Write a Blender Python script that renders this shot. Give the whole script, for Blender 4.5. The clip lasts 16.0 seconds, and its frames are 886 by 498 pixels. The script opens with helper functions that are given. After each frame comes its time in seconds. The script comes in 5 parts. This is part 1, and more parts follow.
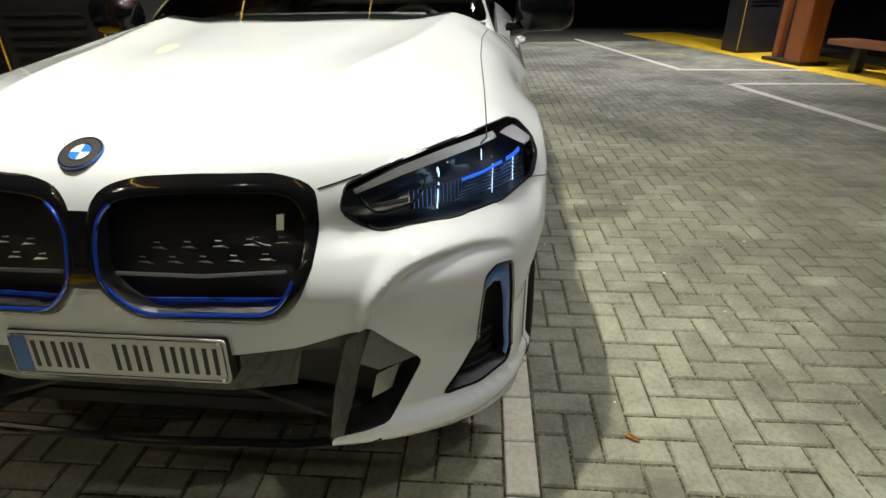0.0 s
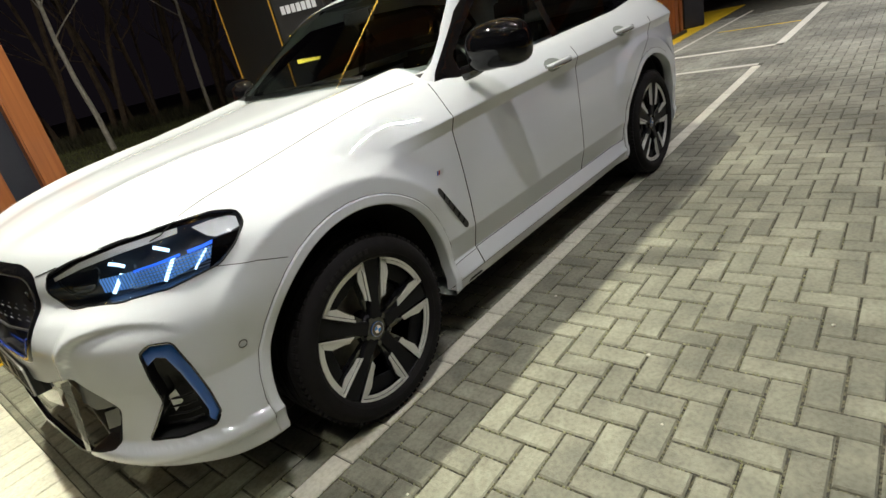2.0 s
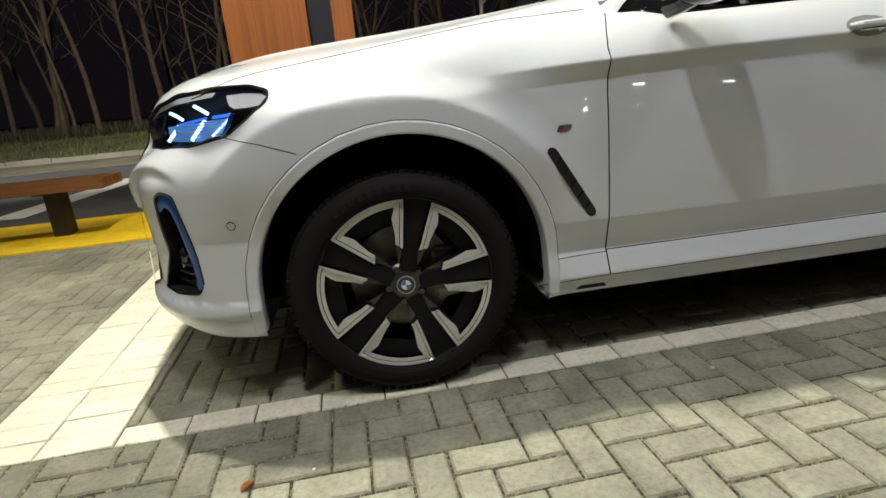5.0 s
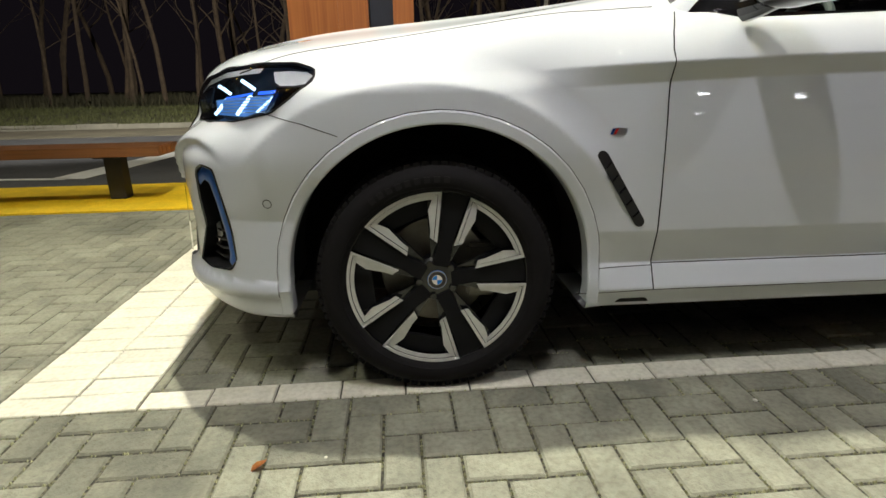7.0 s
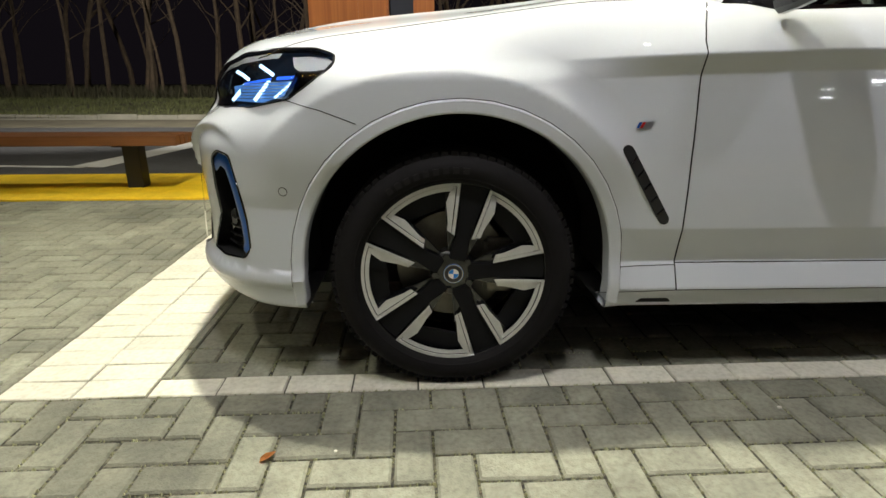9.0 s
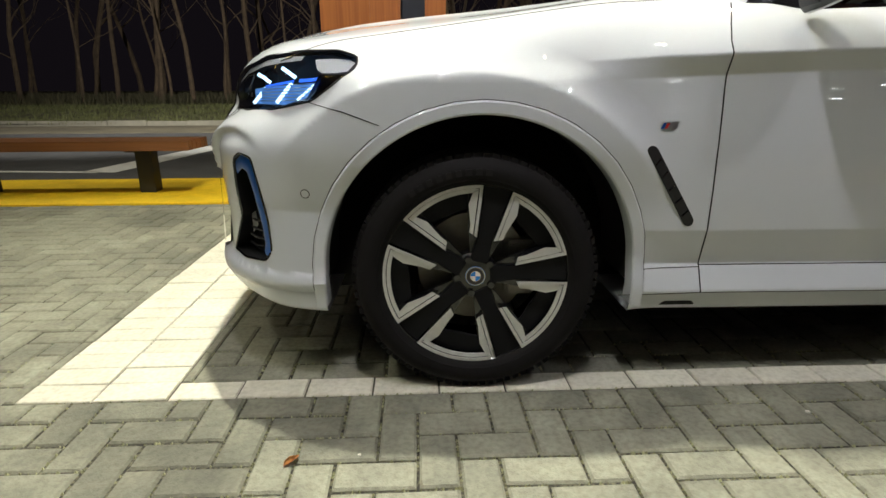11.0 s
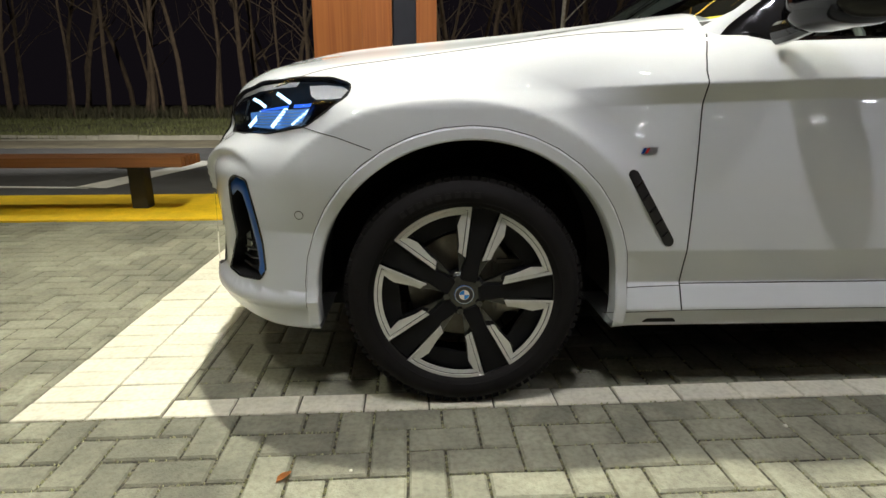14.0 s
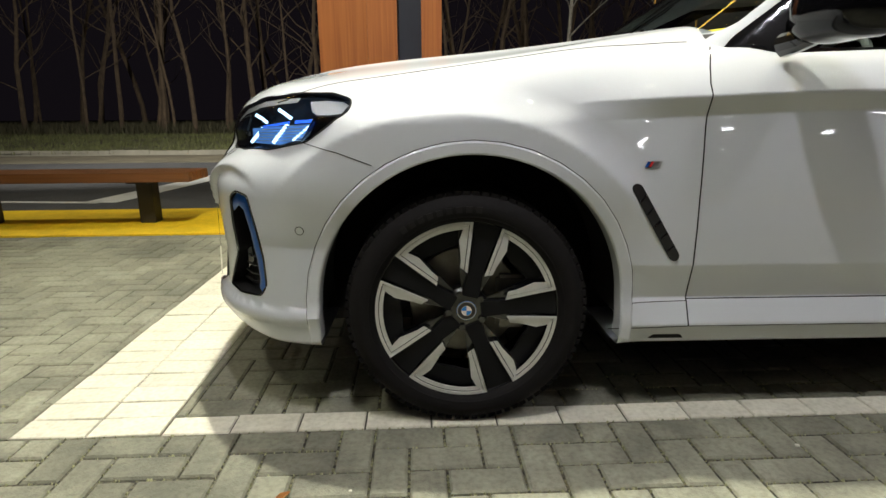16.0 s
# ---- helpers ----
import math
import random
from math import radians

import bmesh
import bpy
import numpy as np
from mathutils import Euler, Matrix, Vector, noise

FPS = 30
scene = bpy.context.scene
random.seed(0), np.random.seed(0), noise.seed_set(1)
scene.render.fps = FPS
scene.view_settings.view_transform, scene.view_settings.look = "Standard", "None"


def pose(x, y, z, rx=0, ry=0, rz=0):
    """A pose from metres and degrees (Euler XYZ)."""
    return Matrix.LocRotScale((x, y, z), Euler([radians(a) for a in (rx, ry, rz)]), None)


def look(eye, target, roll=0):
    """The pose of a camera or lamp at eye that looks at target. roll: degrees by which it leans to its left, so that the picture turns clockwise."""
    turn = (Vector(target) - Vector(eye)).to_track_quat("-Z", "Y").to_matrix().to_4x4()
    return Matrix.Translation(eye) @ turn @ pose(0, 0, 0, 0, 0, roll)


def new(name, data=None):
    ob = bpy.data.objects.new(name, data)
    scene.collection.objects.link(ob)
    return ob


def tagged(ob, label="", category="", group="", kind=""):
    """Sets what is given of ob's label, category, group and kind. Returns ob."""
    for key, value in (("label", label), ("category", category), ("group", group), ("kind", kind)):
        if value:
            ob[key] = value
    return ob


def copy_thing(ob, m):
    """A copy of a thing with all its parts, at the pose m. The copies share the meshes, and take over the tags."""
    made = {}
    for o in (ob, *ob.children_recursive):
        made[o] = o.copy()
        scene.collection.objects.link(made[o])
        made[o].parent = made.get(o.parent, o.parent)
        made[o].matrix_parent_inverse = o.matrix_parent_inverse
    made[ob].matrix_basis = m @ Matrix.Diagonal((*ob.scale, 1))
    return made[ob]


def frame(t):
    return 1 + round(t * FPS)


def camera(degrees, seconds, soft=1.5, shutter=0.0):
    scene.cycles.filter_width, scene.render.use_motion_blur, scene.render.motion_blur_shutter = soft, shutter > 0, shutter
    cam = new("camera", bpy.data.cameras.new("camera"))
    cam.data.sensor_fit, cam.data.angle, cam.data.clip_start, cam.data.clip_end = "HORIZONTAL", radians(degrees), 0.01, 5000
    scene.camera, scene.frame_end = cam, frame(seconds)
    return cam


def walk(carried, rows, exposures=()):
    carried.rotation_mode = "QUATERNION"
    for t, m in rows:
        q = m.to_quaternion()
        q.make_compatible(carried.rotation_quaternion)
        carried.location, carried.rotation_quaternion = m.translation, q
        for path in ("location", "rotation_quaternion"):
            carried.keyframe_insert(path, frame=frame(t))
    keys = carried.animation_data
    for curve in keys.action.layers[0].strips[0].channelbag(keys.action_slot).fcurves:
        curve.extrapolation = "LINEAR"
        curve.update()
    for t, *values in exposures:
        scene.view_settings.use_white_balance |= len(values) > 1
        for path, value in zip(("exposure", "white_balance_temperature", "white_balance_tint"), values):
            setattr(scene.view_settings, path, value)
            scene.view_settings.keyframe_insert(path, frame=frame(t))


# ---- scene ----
cam = camera(78.9, 16.0)
PATH = [
    (0, (-1.826, 0.18, 1.325), (-0.034, 0.33, 0.449), -1.0),
    (0.5, (-1.767, -0.244, 1.376), (0.002, 0.185, 0.548), -4.7),
    (1, (-1.621, -0.722, 1.416), (0.083, -0.032, 0.629), -8.2),
    (1.5, (-1.402, -1.209, 1.423), (0.172, -0.245, 0.652), -11.3),
    (2, (-1.08, -1.441, 1.361), (0.258, -0.161, 0.605), -14.0),
    (2.5, (-0.807, -1.53, 1.284), (0.215, 0.033, 0.567), -15.7),
    (3, (-0.629, -1.64, 1.221), (0.012, 0.137, 0.566), -14.3),
    (3.5, (-0.43, -1.705, 1.122), (0.012, 0.142, 0.495), -10.4),
    (3.7, (-0.336, -1.636, 1.055), (0.087, 0.218, 0.436), -9.6),
    (5.8, (-0.11, -1.545, 0.952), (0.117, 0.359, 0.383), -2.3),
    (6, (-0.108, -1.536, 0.973), (0.094, 0.36, 0.369), -1.8),
    (6.5, (-0.108, -1.541, 0.942), (0.061, 0.368, 0.368), -1.3),
    (7, (-0.099, -1.519, 0.948), (0.058, 0.386, 0.359), -1.0),
    (7.5, (-0.108, -1.509, 0.933), (0.037, 0.396, 0.341), -0.7),
    (8, (-0.11, -1.492, 0.925), (0.021, 0.411, 0.323), -0.5),
    (8.5, (-0.106, -1.479, 0.935), (0.004, 0.421, 0.319), -0.2),
    (9, (-0.11, -1.487, 0.922), (0.0, 0.419, 0.328), 0.1),
    (11.5, (-0.167, -1.469, 0.911), (-0.079, 0.444, 0.335), -0.2),
    (12, (-0.17, -1.448, 0.925), (-0.064, 0.465, 0.35), -0.1),
    (12.5, (-0.163, -1.468, 0.941), (-0.036, 0.451, 0.391), -0.3),
    (13, (-0.158, -1.483, 0.938), (-0.025, 0.436, 0.391), -0.2),
    (13.5, (-0.155, -1.501, 0.945), (-0.024, 0.422, 0.411), -0.0),
    (14, (-0.155, -1.521, 0.942), (-0.033, 0.405, 0.415), 0.1),
    (14.5, (-0.143, -1.519, 0.931), (-0.022, 0.408, 0.41), -0.0),
    (15, (-0.134, -1.516, 0.938), (-0.023, 0.415, 0.428), -0.1),
    (15.5, (-0.138, -1.511, 0.944), (-0.037, 0.423, 0.445), -0.0),
    (16, (-0.134, -1.504, 0.946), (-0.042, 0.435, 0.464), -0.3),
]
walk(cam, [(t, look(eye, target, roll)) for t, eye, target, roll in PATH], exposures=[(0.0, -0.22), (1.0, -0.14), (2.0, -0.02), (3.0, 0.05), (16.0, 0.05)])

# ---- light ----
world = bpy.data.worlds.new("night_sky")
scene.world = world
world.use_nodes = True
background = world.node_tree.nodes["Background"]
background.inputs["Color"].default_value = (0.32, 0.25, 0.34, 1)
background.inputs["Strength"].default_value = 0.015


def lamp(x, y, z, power, size=0.14, colour=(1.0, 0.985, 0.90), spread=112, towards=None):
    data = bpy.data.lights.new("canopy_or_fill_light", "AREA")
    data.shape, data.size, data.energy, data.color, data.spread = "DISK", size, power, colour, radians(spread)
    ob = new("canopy_or_fill_light", data)
    ob.matrix_world = look((x, y, z), towards or (x, y + 0.001, 0))
    return ob


WARM, COOL = (1.0, 0.985, 0.83), (0.94, 0.925, 1.0)
# the last entry is a fill lamp, added to brighten yellow strip and road
LAMPS = [(-0.5, 1.28, 118, WARM), (2.5, 1.28, 64, WARM), (-2.0, -1.6, 31, WARM), (-0.16, -1.35, 34, COOL), (-0.74, -1.40, 20, COOL), (3.1, -1.9, 29, COOL), (7.0, -1.7, 64, COOL), (8.2, 1.6, 88, COOL), (8.6, -4.6, 130, COOL), (12.6, -1.5, 120, COOL), (-5.4, -4.4, 20, WARM), (-5.2, 1.6, 8, WARM), (-4.2, 4.2, 28, WARM)]
CANOPY = 4.7
for lx, ly, power, tint in LAMPS:
    lamp(lx, ly, CANOPY - 0.06, power, colour=tint)
# unseen fill lamps, added to brighten the trees and verge
for lx, power in ((-5.0, 540), (4.0, 190)):
    lamp(lx, 4.35, CANOPY - 0.12, power, 0.3, spread=110, towards=(lx - 1, 16.0, 1.0))


# ---- materials ----
def nodes_of(name):
    m = bpy.data.materials.new(name)
    m.use_nodes = True
    t = m.node_tree
    return m, t, t.nodes["Principled BSDF"]


def link(t, a, b):
    t.links.new(a, b)


def material(name, colour, rough=0.5, metal=0.0, vary=0.0, scale=8.0, bump=0.0, bump_scale=120.0, coat=0.0, each=0.0, rough_vary=0.0, second=None, spec=0.5, patches=0.0):
    """A surface with stains at a large scale, grain at a small one, and a share of its own for each piece."""
    m, t, p = nodes_of(name)
    p.inputs["Base Color"].default_value = (*colour, 1)
    p.inputs["Roughness"].default_value = rough
    p.inputs["Metallic"].default_value = metal
    p.inputs["Coat Weight"].default_value = coat
    p.inputs["Coat Roughness"].default_value = 0.02
    p.inputs["Specular IOR Level"].default_value = spec
    place = t.nodes.new("ShaderNodeTexCoord")
    if vary or each or second:
        big = t.nodes.new("ShaderNodeTexNoise")
        big.inputs["Scale"].default_value, big.inputs["Detail"].default_value, big.inputs["Roughness"].default_value = scale, 8, 0.65
        geo = t.nodes.new("ShaderNodeNewGeometry")
        link(t, geo.outputs["Position"], big.inputs["Vector"])
        value = t.nodes.new("ShaderNodeMapRange")
        value.inputs["From Min"].default_value, value.inputs["From Max"].default_value = 0.3, 0.7
        value.inputs["To Min"].default_value, value.inputs["To Max"].default_value = 1 - vary, 1 + vary
        link(t, big.outputs["Fac"], value.inputs["Value"])
        total = value.outputs["Result"]
        if patches:
            wide = t.nodes.new("ShaderNodeTexNoise")
            wide.inputs["Scale"].default_value, wide.inputs["Detail"].default_value, wide.inputs["Roughness"].default_value = 0.9, 5, 0.6
            link(t, geo.outputs["Position"], wide.inputs["Vector"])
            share = t.nodes.new("ShaderNodeMapRange")
            share.inputs["From Min"].default_value, share.inputs["From Max"].default_value = 0.38, 0.58
            share.inputs["To Min"].default_value, share.inputs["To Max"].default_value = 1 - patches, 1.06
            link(t, wide.outputs["Fac"], share.inputs["Value"])
            joined = t.nodes.new("ShaderNodeMath")
            joined.operation = "MULTIPLY"
            link(t, total, joined.inputs[0])
            link(t, share.outputs["Result"], joined.inputs[1])
            total = joined.outputs[0]
        if each:
            own = t.nodes.new("ShaderNodeObjectInfo")
            isle = t.nodes.new("ShaderNodeMath")
            isle.operation = "ADD"
            link(t, own.outputs["Random"], isle.inputs[0])
            link(t, geo.outputs["Random Per Island"], isle.inputs[1])
            wrap = t.nodes.new("ShaderNodeMath")
            wrap.operation = "FRACT"
            link(t, isle.outputs[0], wrap.inputs[0])
            spread = t.nodes.new("ShaderNodeMapRange")
            spread.inputs["To Min"].default_value, spread.inputs["To Max"].default_value = 1 - each, 1 + each
            link(t, wrap.outputs[0], spread.inputs["Value"])
            mul = t.nodes.new("ShaderNodeMath")
            mul.operation = "MULTIPLY"
            link(t, total, mul.inputs[0])
            link(t, spread.outputs["Result"], mul.inputs[1])
            total = mul.outputs[0]
        base = t.nodes.new("ShaderNodeRGB")
        base.outputs[0].default_value = (*colour, 1)
        source = base.outputs[0]
        if second:
            grain = t.nodes.new("ShaderNodeTexNoise")
            grain.inputs["Scale"].default_value, grain.inputs["Detail"].default_value = bump_scale * 0.35, 6
            link(t, geo.outputs["Position"], grain.inputs["Vector"])
            share = t.nodes.new("ShaderNodeMapRange")
            share.inputs["From Min"].default_value, share.inputs["From Max"].default_value = 0.42, 0.68
            link(t, grain.outputs["Fac"], share.inputs["Value"])
            mixed = t.nodes.new("ShaderNodeMix")
            mixed.data_type = "RGBA"
            link(t, share.outputs["Result"], mixed.inputs["Factor"])
            link(t, source, mixed.inputs["A"])
            mixed.inputs["B"].default_value = (*second, 1)
            source = mixed.outputs["Result"]
        scaled = t.nodes.new("ShaderNodeVectorMath")
        scaled.operation = "SCALE"
        link(t, source, scaled.inputs[0])
        link(t, total, scaled.inputs["Scale"])
        link(t, scaled.outputs["Vector"], p.inputs["Base Color"])
        if rough_vary:
            r = t.nodes.new("ShaderNodeMapRange")
            r.inputs["From Min"].default_value, r.inputs["From Max"].default_value = 0.3, 0.7
            r.inputs["To Min"].default_value, r.inputs["To Max"].default_value = max(rough - rough_vary, 0.02), min(rough + rough_vary, 1)
            link(t, big.outputs["Fac"], r.inputs["Value"])
            link(t, r.outputs["Result"], p.inputs["Roughness"])
    if bump:
        fine = t.nodes.new("ShaderNodeTexNoise")
        fine.inputs["Scale"].default_value, fine.inputs["Detail"].default_value = bump_scale, 6
        link(t, place.outputs["Object"], fine.inputs["Vector"])
        b = t.nodes.new("ShaderNodeBump")
        b.inputs["Strength"].default_value, b.inputs["Distance"].default_value = bump, 0.004
        link(t, fine.outputs["Fac"], b.inputs["Height"])
        link(t, b.outputs["Normal"], p.inputs["Normal"])
    return m


def glowing(name, colour, strength):
    m, t, p = nodes_of(name)
    p.inputs["Base Color"].default_value = (*[c * 0.6 for c in colour], 1)
    p.inputs["Emission Color"].default_value = (*colour, 1)
    p.inputs["Emission Strength"].default_value = strength
    return m


def clear(name, tint, rough=0.0, ior=1.45):
    """Thin tinted glass: part mirror, part clear."""
    m, t, p = nodes_of(name)
    t.nodes.remove(p)
    gloss, see, mix, fres = (t.nodes.new(k) for k in ("ShaderNodeBsdfGlossy", "ShaderNodeBsdfTransparent", "ShaderNodeMixShader", "ShaderNodeFresnel"))
    gloss.inputs["Roughness"].default_value = rough
    see.inputs["Color"].default_value = (*tint, 1)
    fres.inputs["IOR"].default_value = ior
    link(t, fres.outputs[0], mix.inputs[0])
    link(t, see.outputs[0], mix.inputs[1])
    link(t, gloss.outputs[0], mix.inputs[2])
    link(t, mix.outputs[0], t.nodes["Material Output"].inputs["Surface"])
    return m


def wood_material(name, light, dark, along="Z", coat=0.15, rough=0.45):
    m, t, p = nodes_of(name)
    place, mapping, wave, noise_node, ramp_node = (t.nodes.new(k) for k in ("ShaderNodeTexCoord", "ShaderNodeMapping", "ShaderNodeTexNoise", "ShaderNodeTexNoise", "ShaderNodeMix"))
    stretch = {"X": (0.6, 22, 22), "Y": (22, 0.6, 22), "Z": (22, 22, 0.6)}[along]
    mapping.inputs["Scale"].default_value = stretch
    link(t, place.outputs["Object"], mapping.inputs["Vector"])
    link(t, mapping.outputs["Vector"], wave.inputs["Vector"])
    wave.inputs["Scale"].default_value, wave.inputs["Detail"].default_value, wave.inputs["Distortion"].default_value = 1.6, 8, 0.6
    noise_node.inputs["Scale"].default_value = 1.3
    link(t, place.outputs["Object"], noise_node.inputs["Vector"])
    add = t.nodes.new("ShaderNodeMath")
    add.operation = "MULTIPLY_ADD"
    link(t, wave.outputs["Fac"], add.inputs[0])
    add.inputs[1].default_value = 1.7
    add.inputs[2].default_value = -0.55
    both = t.nodes.new("ShaderNodeMath")
    both.operation = "MULTIPLY_ADD"
    both.use_clamp = True
    link(t, noise_node.outputs["Fac"], both.inputs[0])
    both.inputs[1].default_value = 0.5
    link(t, add.outputs[0], both.inputs[2])
    ramp_node.data_type = "RGBA"
    link(t, both.outputs[0], ramp_node.inputs["Factor"])
    ramp_node.inputs["A"].default_value, ramp_node.inputs["B"].default_value = (*dark, 1), (*light, 1)
    link(t, ramp_node.outputs["Result"], p.inputs["Base Color"])
    p.inputs["Roughness"].default_value, p.inputs["Coat Weight"].default_value = rough, coat
    b = t.nodes.new("ShaderNodeBump")
    b.inputs["Strength"].default_value, b.inputs["Distance"].default_value = 0.25, 0.002
    link(t, wave.outputs["Fac"], b.inputs["Height"])
    link(t, b.outputs["Normal"], p.inputs["Normal"])
    return m


PAINT = material("white_car_paint", (0.645, 0.67, 0.70), 0.55, coat=1.0, spec=0.2)
PLASTIC = material("black_plastic", (0.012, 0.012, 0.013), 0.42, vary=0.15, scale=20, bump=0.1, bump_scale=400)
GLOSS = material("gloss_black", (0.006, 0.006, 0.007), 0.09, coat=1.0, vary=0.1, scale=6, rough_vary=0.03)
MIRROR_BLACK = material("mirror_black", (0.004, 0.004, 0.005), 0.07, vary=0.1, scale=6, spec=0.35)
GAP = material("shadow_gap_rubber", (0.01, 0.01, 0.01), 0.9)
CHROME = material("chrome", (0.75, 0.76, 0.78), 0.08, metal=1.0, vary=0.05)
SATIN = material("satin_metal", (0.55, 0.56, 0.58), 0.28, metal=1.0, vary=0.08, scale=30)
BLUE = material("blue_trim", (0.012, 0.10, 0.42), 0.30, metal=0.35, coat=1.0, vary=0.08)
RUBBER = material("tyre_rubber", (0.0075, 0.0066, 0.0068), 0.8, spec=0.22, vary=0.25, scale=14, bump=0.25, bump_scale=260, rough_vary=0.12)
RIM_BLACK = material("rim_black_lacquer", (0.006, 0.006, 0.007), 0.22, coat=0.7, vary=0.15, scale=12)
RIM_CUT = material("diamond_cut_aluminium", (0.68, 0.68, 0.66), 0.45, metal=0.55, vary=0.06, scale=40)
STEEL = material("brake_steel", (0.30, 0.28, 0.24), 0.5, metal=0.6, vary=0.15, scale=30)
GLASS = clear("window_glass", (0.74, 0.78, 0.77))
DARK_GLASS = clear("privacy_glass", (0.10, 0.11, 0.12))
LENS = clear("headlamp_glass", (0.86, 0.88, 0.90))
CABIN = material("dark_cabin_trim", (0.02, 0.02, 0.021), 0.6, vary=0.2, bump=0.15, bump_scale=300)
GREY_TRIM = material("grey_cabin_trim", (0.20, 0.22, 0.21), 0.6, vary=0.1)
PAVER = material("grey_concrete_paver", (0.274, 0.272, 0.204), 0.74, vary=0.24, scale=7.0, bump=0.8, bump_scale=170, each=0.15, second=(0.210, 0.205, 0.152), rough_vary=0.15, patches=0.44)
WHITE_PAVER = material("white_painted_paver", (0.68, 0.655, 0.54), 0.62, vary=0.12, scale=6.0, bump=0.35, bump_scale=170, each=0.07, second=(0.57, 0.545, 0.43), rough_vary=0.1)
YELLOW = material("yellow_road_paint", (0.84, 0.56, 0.016), 0.55, vary=0.18, scale=4.0, bump=0.3, bump_scale=150, second=(0.72, 0.46, 0.014))
JOINT = material("joint_sand", (0.030, 0.028, 0.022), 0.95, vary=0.6, scale=9, bump=0.6, bump_scale=300, second=(0.17, 0.16, 0.10))
ASPHALT = material("asphalt", (0.055, 0.054, 0.056), 0.8, vary=0.25, scale=2.0, bump=0.7, bump_scale=200, second=(0.085, 0.083, 0.082))
PAINT_LINE = material("white_road_paint", (0.62, 0.61, 0.58), 0.6, vary=0.15, scale=7)
KERB = material("concrete_kerb", (0.20, 0.185, 0.145), 0.85, vary=0.2, scale=3, bump=0.4, bump_scale=120)
GUTTER = material("dusty_gutter", (0.17, 0.145, 0.095), 0.9, vary=0.4, scale=1.1, bump=0.5, bump_scale=150, second=(0.10, 0.088, 0.062))
SOIL = material("dark_soil", (0.035, 0.028, 0.02), 0.95, vary=0.4, scale=3, bump=0.6, bump_scale=60, second=(0.06, 0.05, 0.03))
GRASS = material("grass_blades", (0.085, 0.090, 0.030), 0.7, vary=0.35, scale=1.2, each=0.4)
DRY = material("dead_undergrowth", (0.042, 0.038, 0.017), 0.85, vary=0.35, scale=2, each=0.35)
BARK = material("tree_bark", (0.066, 0.044, 0.026), 0.9, vary=0.45, scale=6, bump=0.8, bump_scale=40, each=0.2)
BIRCH = material("birch_bark", (0.34, 0.31, 0.26), 0.8, vary=0.35, scale=9, bump=0.5, bump_scale=50)
GLULAM = wood_material("glued_timber", (0.38, 0.130, 0.036), (0.21, 0.060, 0.016), "Z")
BENCH_WOOD = wood_material("bench_timber", (0.31, 0.135, 0.052), (0.17, 0.065, 0.025), "X", coat=0.3, rough=0.35)
DARK_STEEL = material("dark_coated_steel", (0.022, 0.022, 0.026), 0.45, vary=0.15, scale=5, bump=0.1)
NAVY = material("navy_steel", (0.02, 0.022, 0.035), 0.4, vary=0.1)
CANOPY_SKIN = material("canopy_underside", (0.10, 0.095, 0.09), 0.7, vary=0.1, scale=0.6)
LED = glowing("lamp_diffuser_glow", (1.0, 0.95, 0.78), 60.0)
YELLOW_LED = glowing("yellow_light_line", (1.0, 0.62, 0.10), 9.0)
SCREEN = glowing("lit_yellow_screen", (1.0, 0.80, 0.10), 2.2)
SCREEN_ICON = glowing("lit_icon", (0.75, 0.90, 1.0), 1.6)
RED = material("red_stripe", (0.45, 0.01, 0.01), 0.4)
LAMP_BLACK = material("headlamp_inner", (0.10, 0.098, 0.098), 0.25, vary=0.1, coat=0.5)
REFLECTOR = material("lamp_reflector_silver", (0.88, 0.88, 0.88), 0.35, vary=0.04, scale=30)
LAMP_GREY = material("light_guide_grey", (0.62, 0.63, 0.65), 0.35)
GRILLE_BLACK = material("grille_black", (0.006, 0.006, 0.008), 0.45, vary=0.15, scale=20, coat=0.15)
BLUE_DEEP = material("deep_blue_trim", (0.008, 0.045, 0.36), 0.25, metal=0.4, coat=1.0)
SKY_BLUE = material("emblem_blue", (0.02, 0.19, 0.62), 0.25, coat=1.0)
SMOKE = material("smoked_facet", (0.10, 0.10, 0.095), 0.22, coat=0.8, vary=0.15)
PLATE_WHITE = material("plate_white", (0.62, 0.62, 0.62), 0.42, vary=0.05, scale=20)
INK = material("plate_ink", (0.012, 0.012, 0.013), 0.5)
SIDEWALL = material("sidewall_lettering", (0.012, 0.011, 0.011), 0.7, spec=0.25)
RIM_SATIN = material("rim_satin_black", (0.006, 0.006, 0.007), 0.6, spec=0.2, vary=0.15, scale=20)
DRL = glowing("daytime_light", (0.50, 0.76, 1.0), 3.2)
LEAF = material("dry_leaf", (0.42, 0.17, 0.04), 0.7, vary=0.3, scale=60)
LITTER = material("pale_leaf_litter", (0.17, 0.15, 0.10), 0.8, vary=0.3, scale=3, each=0.45)
PEBBLE = material("pale_pebble", (0.65, 0.62, 0.52), 0.7, vary=0.1)
CRUMB = material("moss_crumbs", (0.30, 0.30, 0.17), 0.9, vary=0.3, scale=40, each=0.35)
# glow that stands in for the blue haze inside the lens
LAMP_HAZE = glowing("dim_blue_haze", (0.16, 0.42, 1.0), 0.46)
DRL_BLUE = glowing("blue_light_guide", (0.03, 0.16, 1.0), 1.3)


# ---- building helpers ----
def thing(name, at=(0, 0, 0), label="", category="", group="", turn=0.0):
    ob = new(name)
    ob.matrix_world = pose(*at, 0, 0, turn)
    return tagged(ob, label, category, group)


